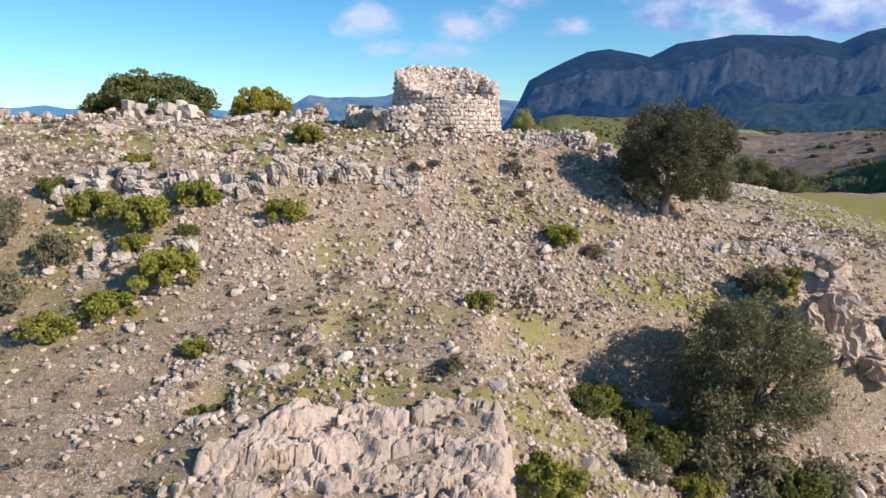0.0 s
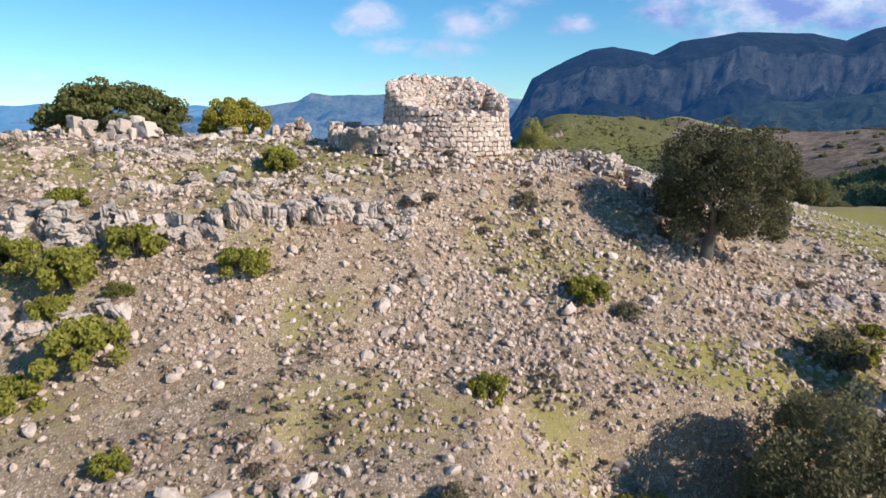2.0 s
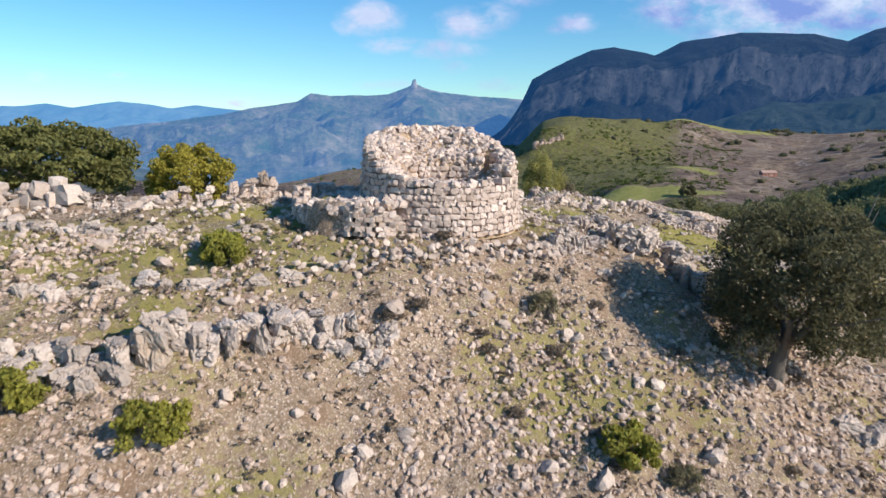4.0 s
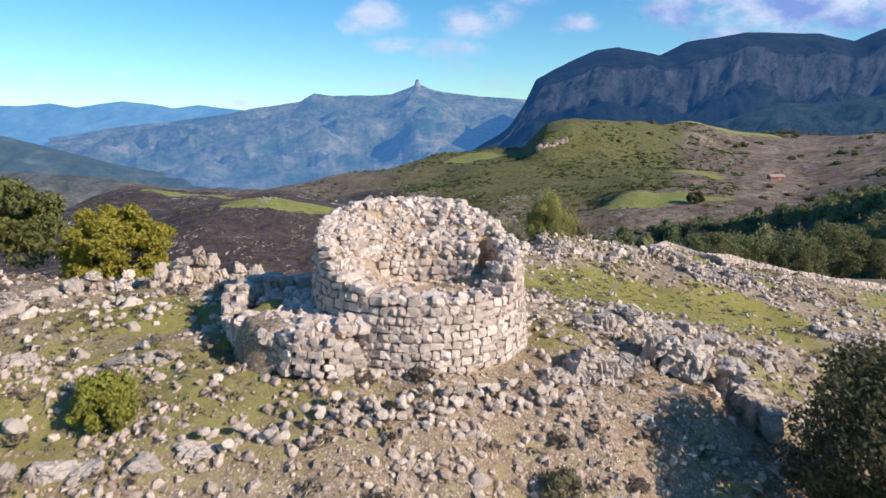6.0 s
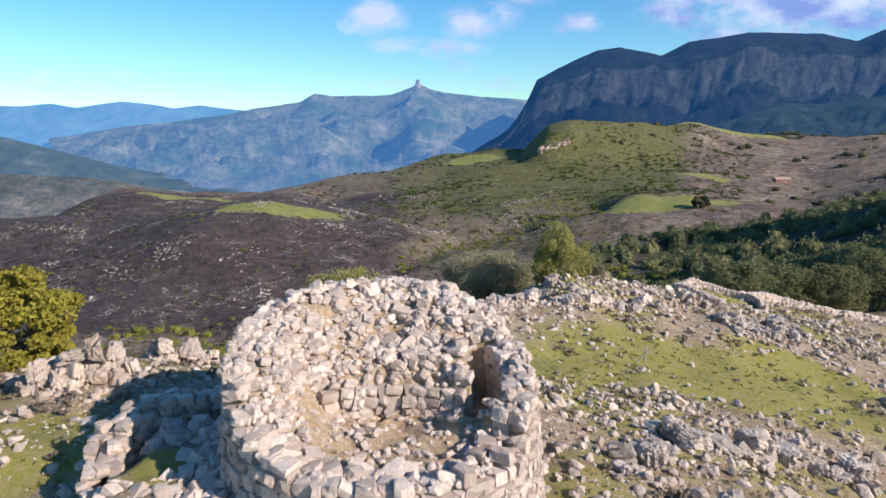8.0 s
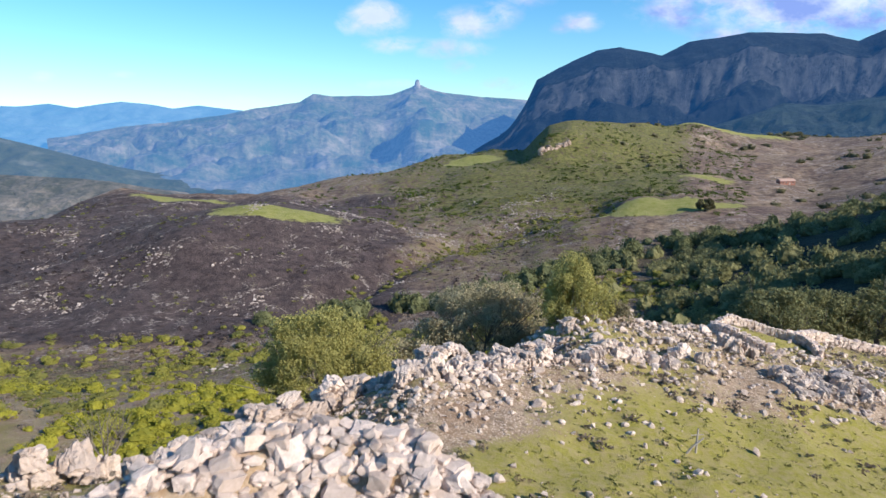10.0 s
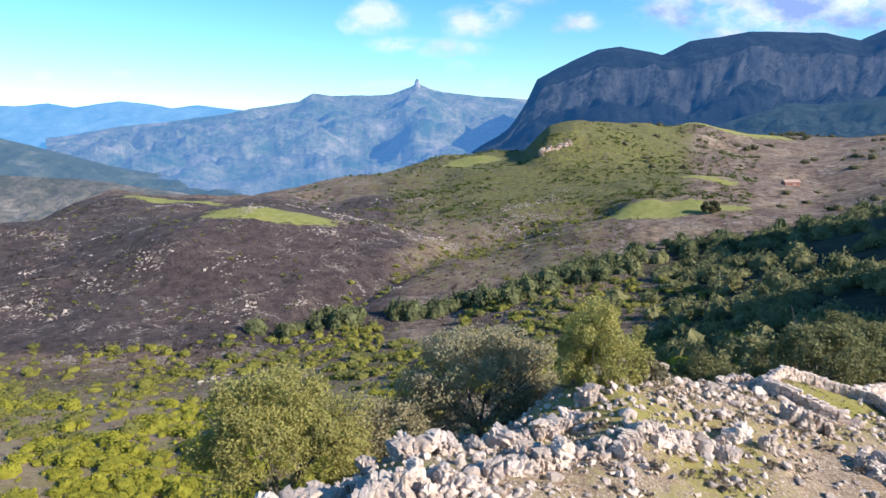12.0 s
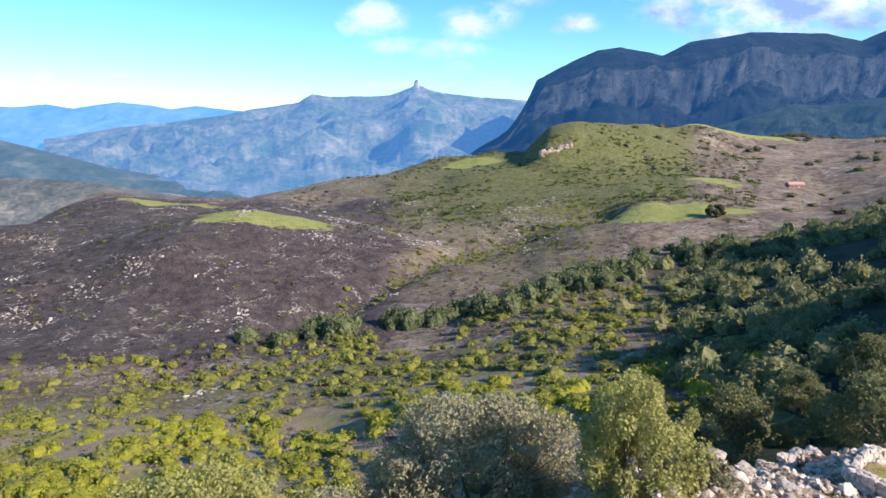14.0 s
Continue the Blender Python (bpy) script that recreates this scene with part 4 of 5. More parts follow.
def annex_fill():
    n = 26
    e = base_of("annex_fill", "earth and grass filling the chamber beside the tower", "earth bank", -5, 58.5, 0.2)
    g = np.linspace(-1, 1, n)
    U, V = np.meshgrid(g, g, indexing="ij")
    x, y = -4.1 + U * 3.0, 58.6 + V * 3.2 + U * 0.3
    d = np.hypot(U, V)
    z = -1.0 + 2.75 * (1 - step(0.85, 1.15, d)) + 0.25 * fbm(x, y, 3, 71)
    i, j = np.meshgrid(np.arange(n - 1), np.arange(n - 1), indexing="ij")
    a = (i * n + j).ravel()
    me = mesh_from("earth", np.stack([x + 5, y - 58.5, z - 0.2], -1).reshape(-1, 3), np.stack([a, a + n, a + n + 1, a + 1], -1), GROUND, True)
    tags = me.color_attributes.new("cover", "FLOAT_COLOR", "POINT")
    g = np.exp(-((x.ravel() + 5.4) ** 2 + (y.ravel() - 59) ** 2) / 2.2)
    tags.data.foreach_set("color", np.stack([g, 0 * g, 0 * g, 1 + 0 * g], -1).astype(np.float32).ravel())
    ob = new("earth", me)
    ob.parent = e
    rng = np.random.default_rng(31)
    items = []
    for _ in range(260):
        px, py = rng.uniform(-5.2, -1.2), rng.uniform(55.6, 57.6)
        s = rng.uniform(0.10, 0.26)
        items.append(((px, py, 1.62 + 0.12 * (px + 3) + rng.uniform(-0.1, 0.12)), rng.uniform(0, 6), (s, s, s * 0.7)))
    for _ in range(340):
        px, py = rng.uniform(-6.7, -3.0), rng.uniform(57.2, 62.0)
        if (px + 6.2) ** 2 + (py - 59.2) ** 2 < 1.3:
            continue
        s = rng.uniform(0.07, 0.22)
        items.append(((px, py, 1.70 + 0.06 * (px + 4) + rng.uniform(-0.12, 0.1)), rng.uniform(0, 6), (s * 1.2, s, s * 0.7)))
    stones_joined("rubble_top", e, BLOCKS, WALLSTONE, items, tilt=0.4)


annex_fill()
dry_wall("terrace_wall", "low broken dry-stone terrace wall below the tower", [(-6.5, 51.6), (-4, 52.3), (-1.5, 52.9), (1.0, 53.3), (3.2, 54.2), (6.0, 55.0), (8.5, 56.5)], 0.75, 0.8, 0.42, limit=120, ragged=0.6, jitter=0.45, meshes=ROCK_MESHES)
dry_wall("sheep_pen", "round dry-stone sheep pen with grass inside", [(30.3 + 4.2 * math.cos(t), 102.2 + 3.1 * math.sin(t)) for t in [math.radians(d) for d in range(-40, 262, 12)]], 0.8, 0.6, 0.34, limit=240, ragged=0.15)
dry_wall("field_wall", "long low dry-stone wall along the plateau's edge", [(33.5, 104.5), (38, 106.5), (44, 107.5), (52, 109), (60, 111)], 0.9, 0.8, 0.42, limit=200, ragged=0.2)


def crag_row(name, label, points, tall, wide, deep, meshes=CRAG_BLOCKS, rows=1, gap=0.8, lean=0.13, flat=0.42, group="limestone ledges", miss=0.0, sink=0.35):
    """An outcrop of fissured bedrock along a line: lumps side by side and on top of one another."""
    e = base_of(name, label, "rock ledge", *points[0], group=group)
    seed = len(bpy.data.objects)
    for k in range(rows):
        for x, y, a in along(points, wide * gap):
            if SR.random() < miss:
                continue
            px = x - math.sin(a) * (k * deep * 0.9 + SR.gauss(0, 0.25 * deep))
            py = y + math.cos(a) * (k * deep * 0.9 + SR.gauss(0, 0.25 * deep))
            full = tall * max(0.25, 0.75 + 1.1 * float(fbm(np.array([px / (2.2 * wide)]), np.array([py / (2.2 * wide)]), 2, seed)[0])) * SR.uniform(0.75, 1.15)
            z0, up, level = land1(px, py), -sink * wide * 0.6, 0
            while up < full - 0.2 * wide:
                w, d = wide * SR.uniform(0.34, 0.66), deep * SR.uniform(0.4, 0.75)
                h = min(wide * flat * SR.uniform(0.7, 1.5), max(full - up, 0.25 * wide) * 0.6)
                qx = px - math.sin(a) * (0.14 * deep * level + SR.gauss(0, 0.1 * deep)) + SR.gauss(0, 0.08 * wide)
                qy = py + math.cos(a) * (0.14 * deep * level + SR.gauss(0, 0.1 * deep))
                stone_part("rock", meshes, e, (qx, qy, z0 + up + h * 0.8), a + SR.gauss(0, 0.3), (w, d, h), lean)
                up += h * 1.65
                level += 1
    return e


crag_row("rock_ledge", "grey fissured limestone ledge across the slope", [(-27, 44.4), (-21.5, 44.4), (-17, 45.0), (-12.4, 45.2), (-8.5, 46.8), (-5.2, 48.6)], 1.25, 0.9, 0.9, rows=2, flat=0.55, miss=0.08)
crag_row("rock_ledge", "broken limestone ledge above the scree", [(-6.0, 48.6), (-3.4, 48.2), (-1.2, 48.0)], 0.9, 0.75, 0.8, rows=2, flat=0.6)
crag_row("rock_ledge", "low limestone step in thin grass", [(-21, 50.2), (-15, 50.4), (-10, 50.8), (-6.5, 51.6)], 0.55, 1.1, 0.7, flat=0.3, miss=0.3)
crag_row("rock_ledge", "low limestone step in thin grass", [(-25, 56.5), (-17, 56.2), (-9, 56.6)], 0.45, 0.9, 0.6, flat=0.3, miss=0.45)
crag_row("rock_ledge", "lower grey limestone outcrop on the slope", [(-22, 39.3), (-18.4, 39.6), (-15.5, 40.0)], 1.1, 0.8, 0.8, miss=0.2, rows=2)
def outcrop():
    """A coherent ledge of bedrock in worn steps, split by joints."""
    rng = np.random.default_rng(52)
    nx, ny = 190, 96
    X, Y = np.meshgrid(np.linspace(-12.0, 4.6, nx), np.linspace(21.6, 29.2, ny), indexing="ij")
    x, y = X.ravel(), Y.ravel()
    wx, wy = x + 0.5 * fbm(x, y, 3, 301), y + 0.5 * fbm(x, y, 3, 302)
    seeds = np.stack([rng.uniform(-13, 6, 100), rng.uniform(20.5, 30.5, 100)], -1)
    d = np.hypot((wx[:, None] - seeds[None, :, 0]) * 0.8, (wy[:, None] - seeds[None, :, 1]) * 1.15)
    order = np.argsort(d, 1)[:, :2]
    first, second = np.take_along_axis(d, order, 1).T
    cell = order[:, 0]
    gap = second - first
    u = y + 1.3 * fbm(x / 3.2, y / 9, 3, 303) + rng.uniform(-0.4, 0.4, 100)[cell] - 0.012 * (x + 4) ** 2 * 0.4
    z = -12.55 - 0.12 * (28 - y)
    for at, drop, wide in ((27.15, 0.55, 0.22), (25.1, 0.75, 0.3), (23.7, 0.8, 0.3), (22.6, 0.9, 0.3)):
        z = z - drop * (1 - step(at - wide, at + wide, u))
    z = z + rng.normal(0, 0.13, 100)[cell] + 0.04 * rng.normal(0, 1.4, 100)[cell] * (wx - seeds[cell, 0]) + 0.05 * rng.normal(0, 1.4, 100)[cell] * (wy - seeds[cell, 1])
    z = z - 0.28 * (1 - step(0.02, 0.10, gap)) * rng.uniform(0.3, 1.6, 100)[cell]
    z = z + 0.16 * fbm(x / 0.9, y / 0.6, 4, 304) + 0.22 * fbm(x / 0.26, y / 0.22, 3, 305)
    ends = step(-11.4, -10.3, x + 0.9 * fbm(x, y, 3, 306) - 1.0 * np.maximum(y - 24.5, 0)) * (1 - step(2.4, 3.9, x + 1.2 * fbm(x, y / 2, 3, 307))) * (1 - step(27.9, 28.7, y + 1.2 * fbm(x / 1.6, y, 3, 308)))
    z = z * ends + (land(x, y) - 0.6) * (1 - ends)
    e = base_of("rock_outcrop", "tan fissured limestone outcrop stepping down above the drop", "rock ledge", -4, 27)
    i, j = np.meshgrid(np.arange(nx - 1), np.arange(ny - 1), indexing="ij")
    a = (i * ny + j).ravel()
    v = np.stack([x, y, z], -1) - np.array(e.location)
    quads = np.stack([a, a + ny, a + ny + 1, a + 1], -1)
    for c in np.unique(cell[a]):
        f = quads[cell[a] == c]
        used_v, at = np.unique(f, return_inverse=True)
        under(new("rock", mesh_from("rock", v[used_v], at.reshape(f.shape), TANROCK)), e)
    return e


outcrop()
crag_row("rock_ledge", "tan fissured limestone outcrop above the drop", [(-10.0, 22.0), (-6.5, 21.9), (-2, 21.9), (3, 22.4)], 1.8, 1.7, 1.7, TAN_CRAGS, gap=0.6, flat=0.4)
crag_row("rock_ledge", "overhung limestone cliff beside the dark gully", [(12.6, 36.6), (17, 37.4), (21, 38.6)], 3.2, 1.3, 1.2, TAN_CRAGS, gap=0.7)
crag_row("rock_ledge", "overhung limestone cliff beside the dark gully", [(20.5, 38.4), (25, 39.2), (29, 39.8), (34, 40.6)], 6.0, 1.9, 1.6, TAN_CRAGS, gap=0.6, flat=0.5)
crag_row("rock_pinnacle", "dark grey limestone pinnacles beside the oak", [(11.6, 59.8), (13.2, 59.6), (14.4, 58.4)], 1.6, 1.0, 1.0, flat=0.55, sink=0.1)
crag_row("rock_pinnacle", "dark grey limestone pinnacles beside the oak", [(14.6, 60.4), (16.2, 59.0), (17.4, 56.8)], 1.9, 1.1, 1.2, flat=0.55, sink=0.1)
crag_row("rock_ledge", "limestone outcrop to the side of the tower", [(6.5, 57.2), (8.4, 57.6), (11, 58.8)], 1.0, 0.8, 0.8, rows=2)
crag_row("rock_ledge", "limestone rocks along the plateau's broken edge", [(-12.5, 73.4), (-8, 78.2), (-4.2, 82.2), (-1, 86.2)], 1.7, 1.2, 1.2, PALE_CRAGS, miss=0.15, rows=2, flat=0.5)
crag_row("rock_ledge", "limestone rocks along the plateau's broken edge", [(-1, 86.6), (3.5, 89.6), (8, 92.2)], 1.0, 1.0, 1.1, PALE_CRAGS, miss=0.25, rows=2)
crag_row("rock_ledge", "limestone rocks along the plateau's broken edge", [(8, 92.8), (12, 95), (17, 100.4), (22, 104.8), (28, 109)], 0.9, 0.85, 0.9, PALE_CRAGS, miss=0.35)
crag_row("rock_ledge", "row of weathered rocks behind the meadow", [(1, 83.5), (5, 86), (9, 88.4), (13, 90.6), (17, 92), (21, 92.6)], 0.9, 0.85, 0.8, PALE_CRAGS, miss=0.3, rows=2, flat=0.55)
crag_row("rock_pinnacle", "standing pale rocks at the end of the crest wall", [(-14.6, 66.6), (-13.2, 67.2), (-11.6, 68.4)], 1.6, 0.9, 0.9, PALE_CRAGS, rows=2, flat=0.7, sink=0.1)
crag_row("rock_pinnacle", "upright weathered rock pinnacles beside the pen", [(24.0, 96.6), (25.2, 96.6), (26.6, 96.2)], 2.0, 0.9, 0.8, PALE_CRAGS, flat=0.8)
crag_row("rock_ledge", "heap of weathered limestone on the meadow", [(26.5, 90.5), (29, 91.5), (32, 92.5), (34.5, 93.5)], 0.9, 0.75, 0.8, CRAG_BLOCKS, rows=4, miss=0.2, flat=0.5)
crag_row("rock_ledge", "heap of weathered limestone on the meadow", [(33.5, 80), (36, 81), (40, 83)], 0.8, 0.8, 0.8, rows=3, miss=0.25)
crag_row("rock_ledge", "weathered limestone blocks below the tower", [(10, 63), (14, 66), (18, 68), (24, 69)], 0.8, 0.8, 0.9, rows=2, miss=0.4)
crag_row("rock_ledge", "large pale slabs on the slope beside the oak", [(21, 50.4), (24, 49.6), (28, 51.5), (33, 52)], 0.7, 1.4, 1.2, miss=0.35, flat=0.3)
crag_row("rock_cliff", "pale cliff at the end of a green knoll", [(112, 772), (122, 774), (134, 778), (146, 784)], 8, 4.5, 5, TAN_CRAGS, gap=0.7, flat=0.5)


# the wall of huge blocks on the crest
def great_wall():
    e = base_of("megalith_wall", "ancient wall of huge pale limestone blocks on the crest", "wall", -27, 61.5)
    line = [(-42, 59.5), (-34, 60.8), (-27, 61.8), (-21, 61.8), (-17.5, 64.5), (-14.5, 66.8), (-11, 70.5)]
    for k in (0, 1):
        for x, y, a in along(line, 0.92):
            big = 1.2 if -29.5 < x < -22.5 else 0.85
            if SR.random() < 0.05 or (k and (SR.random() < (0.15 if big > 1 else 0.8) or x > -15)):
                continue
            h = 0.44 * big * SR.uniform(0.6, 1.5 if k == 0 else 1.1)
            w = 0.50 * big * SR.uniform(0.6, 1.2)
            stone_part("block", BIG_BLOCKS if big > 1 and SR.random() < 0.6 else PALE_CRAGS, e, (x + SR.gauss(0, 0.12), y + SR.gauss(0, 0.25), land1(x, y) + h * 0.6 + k * 0.74 * big), a + SR.gauss(0, 0.4), (w, 0.5 * SR.uniform(0.7, 1.2), h), 0.14)
    return e


great_wall()


# ---- plants ----
def leaves(points, size, rng, out=None, stretch=1.7):
    """Small leaf blades at points; out: the way they mostly face."""
    n = len(points)
    d = rng.normal(size=(n, 3))
    if out is not None:
        d = d + out * 1.1
    d /= np.linalg.norm(d, axis=1)[:, None]
    a = np.cross(d, rng.normal(size=(n, 3)))
    a /= np.linalg.norm(a, axis=1)[:, None] + 1e-9
    b = np.cross(d, a)
    s = (size * rng.uniform(0.6, 1.3, n))[:, None]
    q = np.stack([points - a * s * stretch * 0.5, points - b * s * 0.5 + d * s * 0.1, points + a * s * stretch * 0.5, points + b * s * 0.5 + d * s * 0.1], 1)
    return q.reshape(-1, 3), np.arange(n * 4).reshape(-1, 4)


def crown_points(n, radii, rng, clumps=40, spread=0.25, low=-0.55):
    """Leaf places in uneven clumps that fill a dome."""
    c = rng.normal(size=(clumps * 4, 3))
    c /= np.linalg.norm(c, axis=1)[:, None]
    c = c[c[:, 2] > low][:clumps]
    c *= rng.uniform(0.55, 0.92, (len(c), 1))
    k = rng.integers(0, len(c), n)
    d = rng.normal(size=(n, 3))
    d /= np.linalg.norm(d, axis=1)[:, None]
    rad = spread * rng.uniform(0.6, 1.25, len(c))[k]
    p = c[k] + d * (rad * rng.uniform(0.35, 1.0, n) ** 0.5)[:, None]
    return p * np.array(radii), d


def tree(name, label, x, y, crown, radii, mat, count, size, clumps=60, spread=0.24, base=None, trunk=0.28, seed=1, bare=0.0, low=-0.55, shift=0.0):
    """A tree: tapered trunk and limbs, and a crown of many leaves. crown: height of the crown's middle above the foot."""
    rng = np.random.default_rng(seed)
    e = base_of(name, label, "tree" if "tree" in name or "oak" in name else "shrub", x, y, base)
    pieces = []
    fork = crown * 0.42
    lean = rng.normal(0, 0.12, 2)
    pieces.append(tube([(0, 0, -0.4), (lean[0] * 0.3, lean[1] * 0.3, fork * 0.5), (lean[0], lean[1], fork)], [trunk * 1.25, trunk, trunk * 0.8], 9))
    for k in range(9):
        a = k * 2.4 + rng.uniform(-0.4, 0.4)
        up = rng.uniform(0.0, 0.75)
        tip = np.array([shift + math.cos(a) * radii[0] * 0.72, math.sin(a) * radii[1] * 0.72, crown + radii[2] * up * 0.8 - radii[2] * 0.2])
        mid = np.array([lean[0], lean[1], fork]) * 0.5 + tip * 0.5 + rng.normal(0, 0.2, 3)
        pieces.append(tube([(lean[0], lean[1], fork * 0.9), mid, tip], [trunk * 0.55, trunk * 0.32, trunk * 0.08], 6))
        for _ in range(2 + int(6 * bare)):
            t2 = tip + rng.normal(0, 0.28, 3) * np.array(radii)
            pieces.append(tube([mid, (mid + t2) / 2 + rng.normal(0, 0.12, 3), t2], [trunk * 0.18, trunk * 0.11, trunk * 0.04], 5))
    v, f = joined(pieces)
    wood = new("trunk", mesh_from("trunk", v, f, BARK, True))
    wood.parent = e
    if count:
        p, d = crown_points(count, radii, rng, clumps, spread, low)
        v, f = leaves(p + np.array([shift, 0, crown]), size, rng, d)
        top = new("crown", mesh_from("crown", v, f, mat))
        top.parent = e
    return e


tree("oak_tree", "dark green holm oak leaning over the scree slope", 18.6, 51.6, 4.7, (5.1, 5.0, 4.8), OAK, 40000, 0.125, 130, 0.2, trunk=0.42, seed=3, bare=0.3, low=-0.8, shift=0.9)
tree("gully_oak", "large grey-green oak growing in the rocky gully", 18.4, 35.0, 6.0, (4.7, 3.8, 4.9), GULLYOAK, 42000, 0.11, 130, 0.19, trunk=0.35, seed=4, bare=0.4, low=-0.8)
tree("spreading_oak", "broad low holm oak behind the crest wall", -33.5, 76.5, 3.2, (8.4, 5.5, 4.2), JUNIPER_OAK, 19000, 0.255, 130, 0.16, base=-0.5, trunk=0.4, seed=5, low=-0.6)
tree("juniper_tree", "dense rounded yellow-green juniper behind the crest", -19.6, 72.6, 1.9, (3.9, 3.7, 3.4), JUNIPER, 22000, 0.16, 150, 0.15, base=-0.4, trunk=0.25, seed=6, low=-0.7)
tree("olive_tree", "grey-green wild olive at the slope's edge", -29.0, 40.0, 3.8, (2.4, 2.4, 3.0), OLIVE, 9000, 0.12, 50, 0.22, trunk=0.22, seed=7, bare=0.3)
tree("maquis_tree", "yellow-green bushy tree below the plateau's edge", -5.6, 98.5, 6.2, (5.8, 4.4, 5.0), FRESH, 40000, 0.11, 150, 0.19, base=-12.0, trunk=0.3, seed=8, bare=0.3)
tree("bare_tree", "grey half-bare tree below the plateau's edge", 7.0, 105.5, 5.5, (6.2, 4.2, 4.8), BRUSH, 38000, 0.125, 150, 0.19, base=-10.8, trunk=0.28, seed=9, bare=1.6)
tree("bare_tree", "grey half-bare bush below the plateau's edge", 0.8, 103.0, 4.2, (4.6, 3.6, 3.8), BRUSH, 24000, 0.12, 120, 0.19, base=-12.6, trunk=0.2, seed=19, bare=1.6)
tree("wild_olive_tree", "tall green wild olive at the plateau's edge", 13.9, 99.2, 5.2, (3.0, 2.8, 4.6), FRESH, 28000, 0.10, 110, 0.2, base=-6.6, trunk=0.25, seed=10)
tree("wild_olive_tree", "green wild olive below the plateau's edge", 2.0, 112.0, 4.5, (4.0, 3.4, 4.0), GREEN, 9000, 0.2, 60, 0.22, base=-20.0, trunk=0.25, seed=12)
tree("leafless_tree", "small leafless grey tree behind the crest", -14.9, 83.6, 3.4, (1.5, 1.5, 1.7), TWIG, 0, 0.1, base=-6.8, trunk=0.10, seed=13, bare=1.2)
tree("field_tree", "round dark tree standing alone in a green field", 185, 487, 4.5, (6.5, 6.0, 5.0), OAK, 5000, 0.7, 40, 0.25, trunk=0.5, seed=14)


def shrub(seed, mat, label, radii, count, size, category="shrub", low=-0.2):
    rng = np.random.default_rng(seed)
    e = new("shrub")
    tagged(e, label, category, "shrubs on the hill")
    pieces = []
    for k in range(9):
        a = rng.uniform(0, 6.3)
        tip = (math.cos(a) * radii[0] * 0.7, math.sin(a) * radii[1] * 0.7, radii[2] * rng.uniform(0.5, 1.1))
        pieces.append(tube([(0, 0, -0.2), (tip[0] * 0.4, tip[1] * 0.4, tip[2] * 0.6), tip], [0.04, 0.03, 0.012], 5))
    v, f = joined(pieces)
    under(new("stem", mesh_from("stem", v, f, BARK, True)), e)
    p, d = crown_points(count, radii, rng, 34, 0.26, low)
    v, f = leaves(p + np.array([0, 0, radii[2] * 0.35]), size, rng, d)
    under(new("foliage", mesh_from("foliage", v, f, mat)), e)
    return e


BUSH = {
    "bright": shrub(41, MASTIC, "bright yellow-green mastic shrub growing among rocks", (1, 1, 0.8), 3000, 0.085),
    "green": shrub(42, GREEN, "dark green evergreen shrub growing among rocks", (1, 1, 0.85), 2600, 0.085),
    "grey": shrub(43, OLIVE, "grey-green wild olive shrub on the stony slope", (1, 1, 0.9), 2200, 0.08),
    "dry": shrub(44, DRY, "dry brown thorny cushion on the stony slope", (1, 1, 0.6), 1500, 0.10),
}
BUSH_AT = [
    ("bright", -10.4, 43.4, 1.7), ("bright", -16.6, 44.0, 1.25), ("bright", -19.2, 42.0, 1.5), ("bright", -23.3, 43.2, 1.35), ("green", -27.0, 45.2, 1.4),
    ("bright", -22.0, 47.2, 0.95), ("bright", -16.7, 38.2, 1.6), ("bright", -19.3, 40.3, 0.9), ("green", -16.4, 41.4, 0.75), ("bright", -19.2, 36.0, 1.2),
    ("bright", -22.0, 34.6, 1.2), ("bright", 2.75, 37.9, 0.8), ("bright", 9.2, 45.3, 1.1), ("bright", -10.9, 53.7, 1.0), ("bright", 10.0, 35.9, 1.1), ("bright", 5.0, 25.0, 1.2),
    ("green", 8.6, 33.6, 1.3), ("grey", 10.4, 29.4, 1.6), ("bright", 14.0, 31.0, 1.1), ("grey", 23.5, 44.0, 1.6), ("bright", 24.8, 44.6, 1.1), ("grey", 28.3, 41.4, 1.5),
    ("dry", -1.4, 49.7, 0.8), ("bright", -10.2, 53.0, 0.9), ("grey", 6.4, 51.9, 0.75), ("dry", -0.1, 50.5, 1.1), ("dry", -1.0, 55.0, 0.8), ("dry", 1.2, 55.2, 0.9), ("dry", 3.0, 50.2, 0.8),
    ("dry", 3.3, 49.7, 0.9), ("dry", 6.7, 50.1, 0.9), ("grey", 11.3, 44.5, 0.7), ("dry", 4.4, 47.0, 0.9), ("grey", 16.5, 98.6, 1.2), ("bright", -13.0, 33.0, 0.7), ("grey", -24.5, 40, 1.3),
    ("grey", -26.5, 37.0, 1.6), ("dry", -20.4, 36.8, 1.5), ("dry", 6.5, 53.6, 0.8), ("dry", 9.3, 52.6, 0.8), ("grey", 1.0, 31.0, 0.6), ("dry", 26.0, 52.5, 1.1), ("bright", 28, 47.8, 0.7),
    # Green shrubs left of the gully oak are added in place of its shade.
    ("green", 12.0, 32.4, 1.5), ("green", -11.5, 29.5, 1.0), ("green", 11.4, 35.0, 1.4), ("grey", 17.4, 32.8, 1.9), ("green", 20.2, 33.0, 2.0), ("grey", 15.4, 32.2, 1.6), ("grey", 22.6, 34.0, 1.8), ("green", 13.4, 33.8, 1.6), ("dry", 16.6, 45.8, 0.8), ("dry", -7.0, 32.5, 0.8), ("dry", -9.4, 36.0, 0.7),
]
used = set()
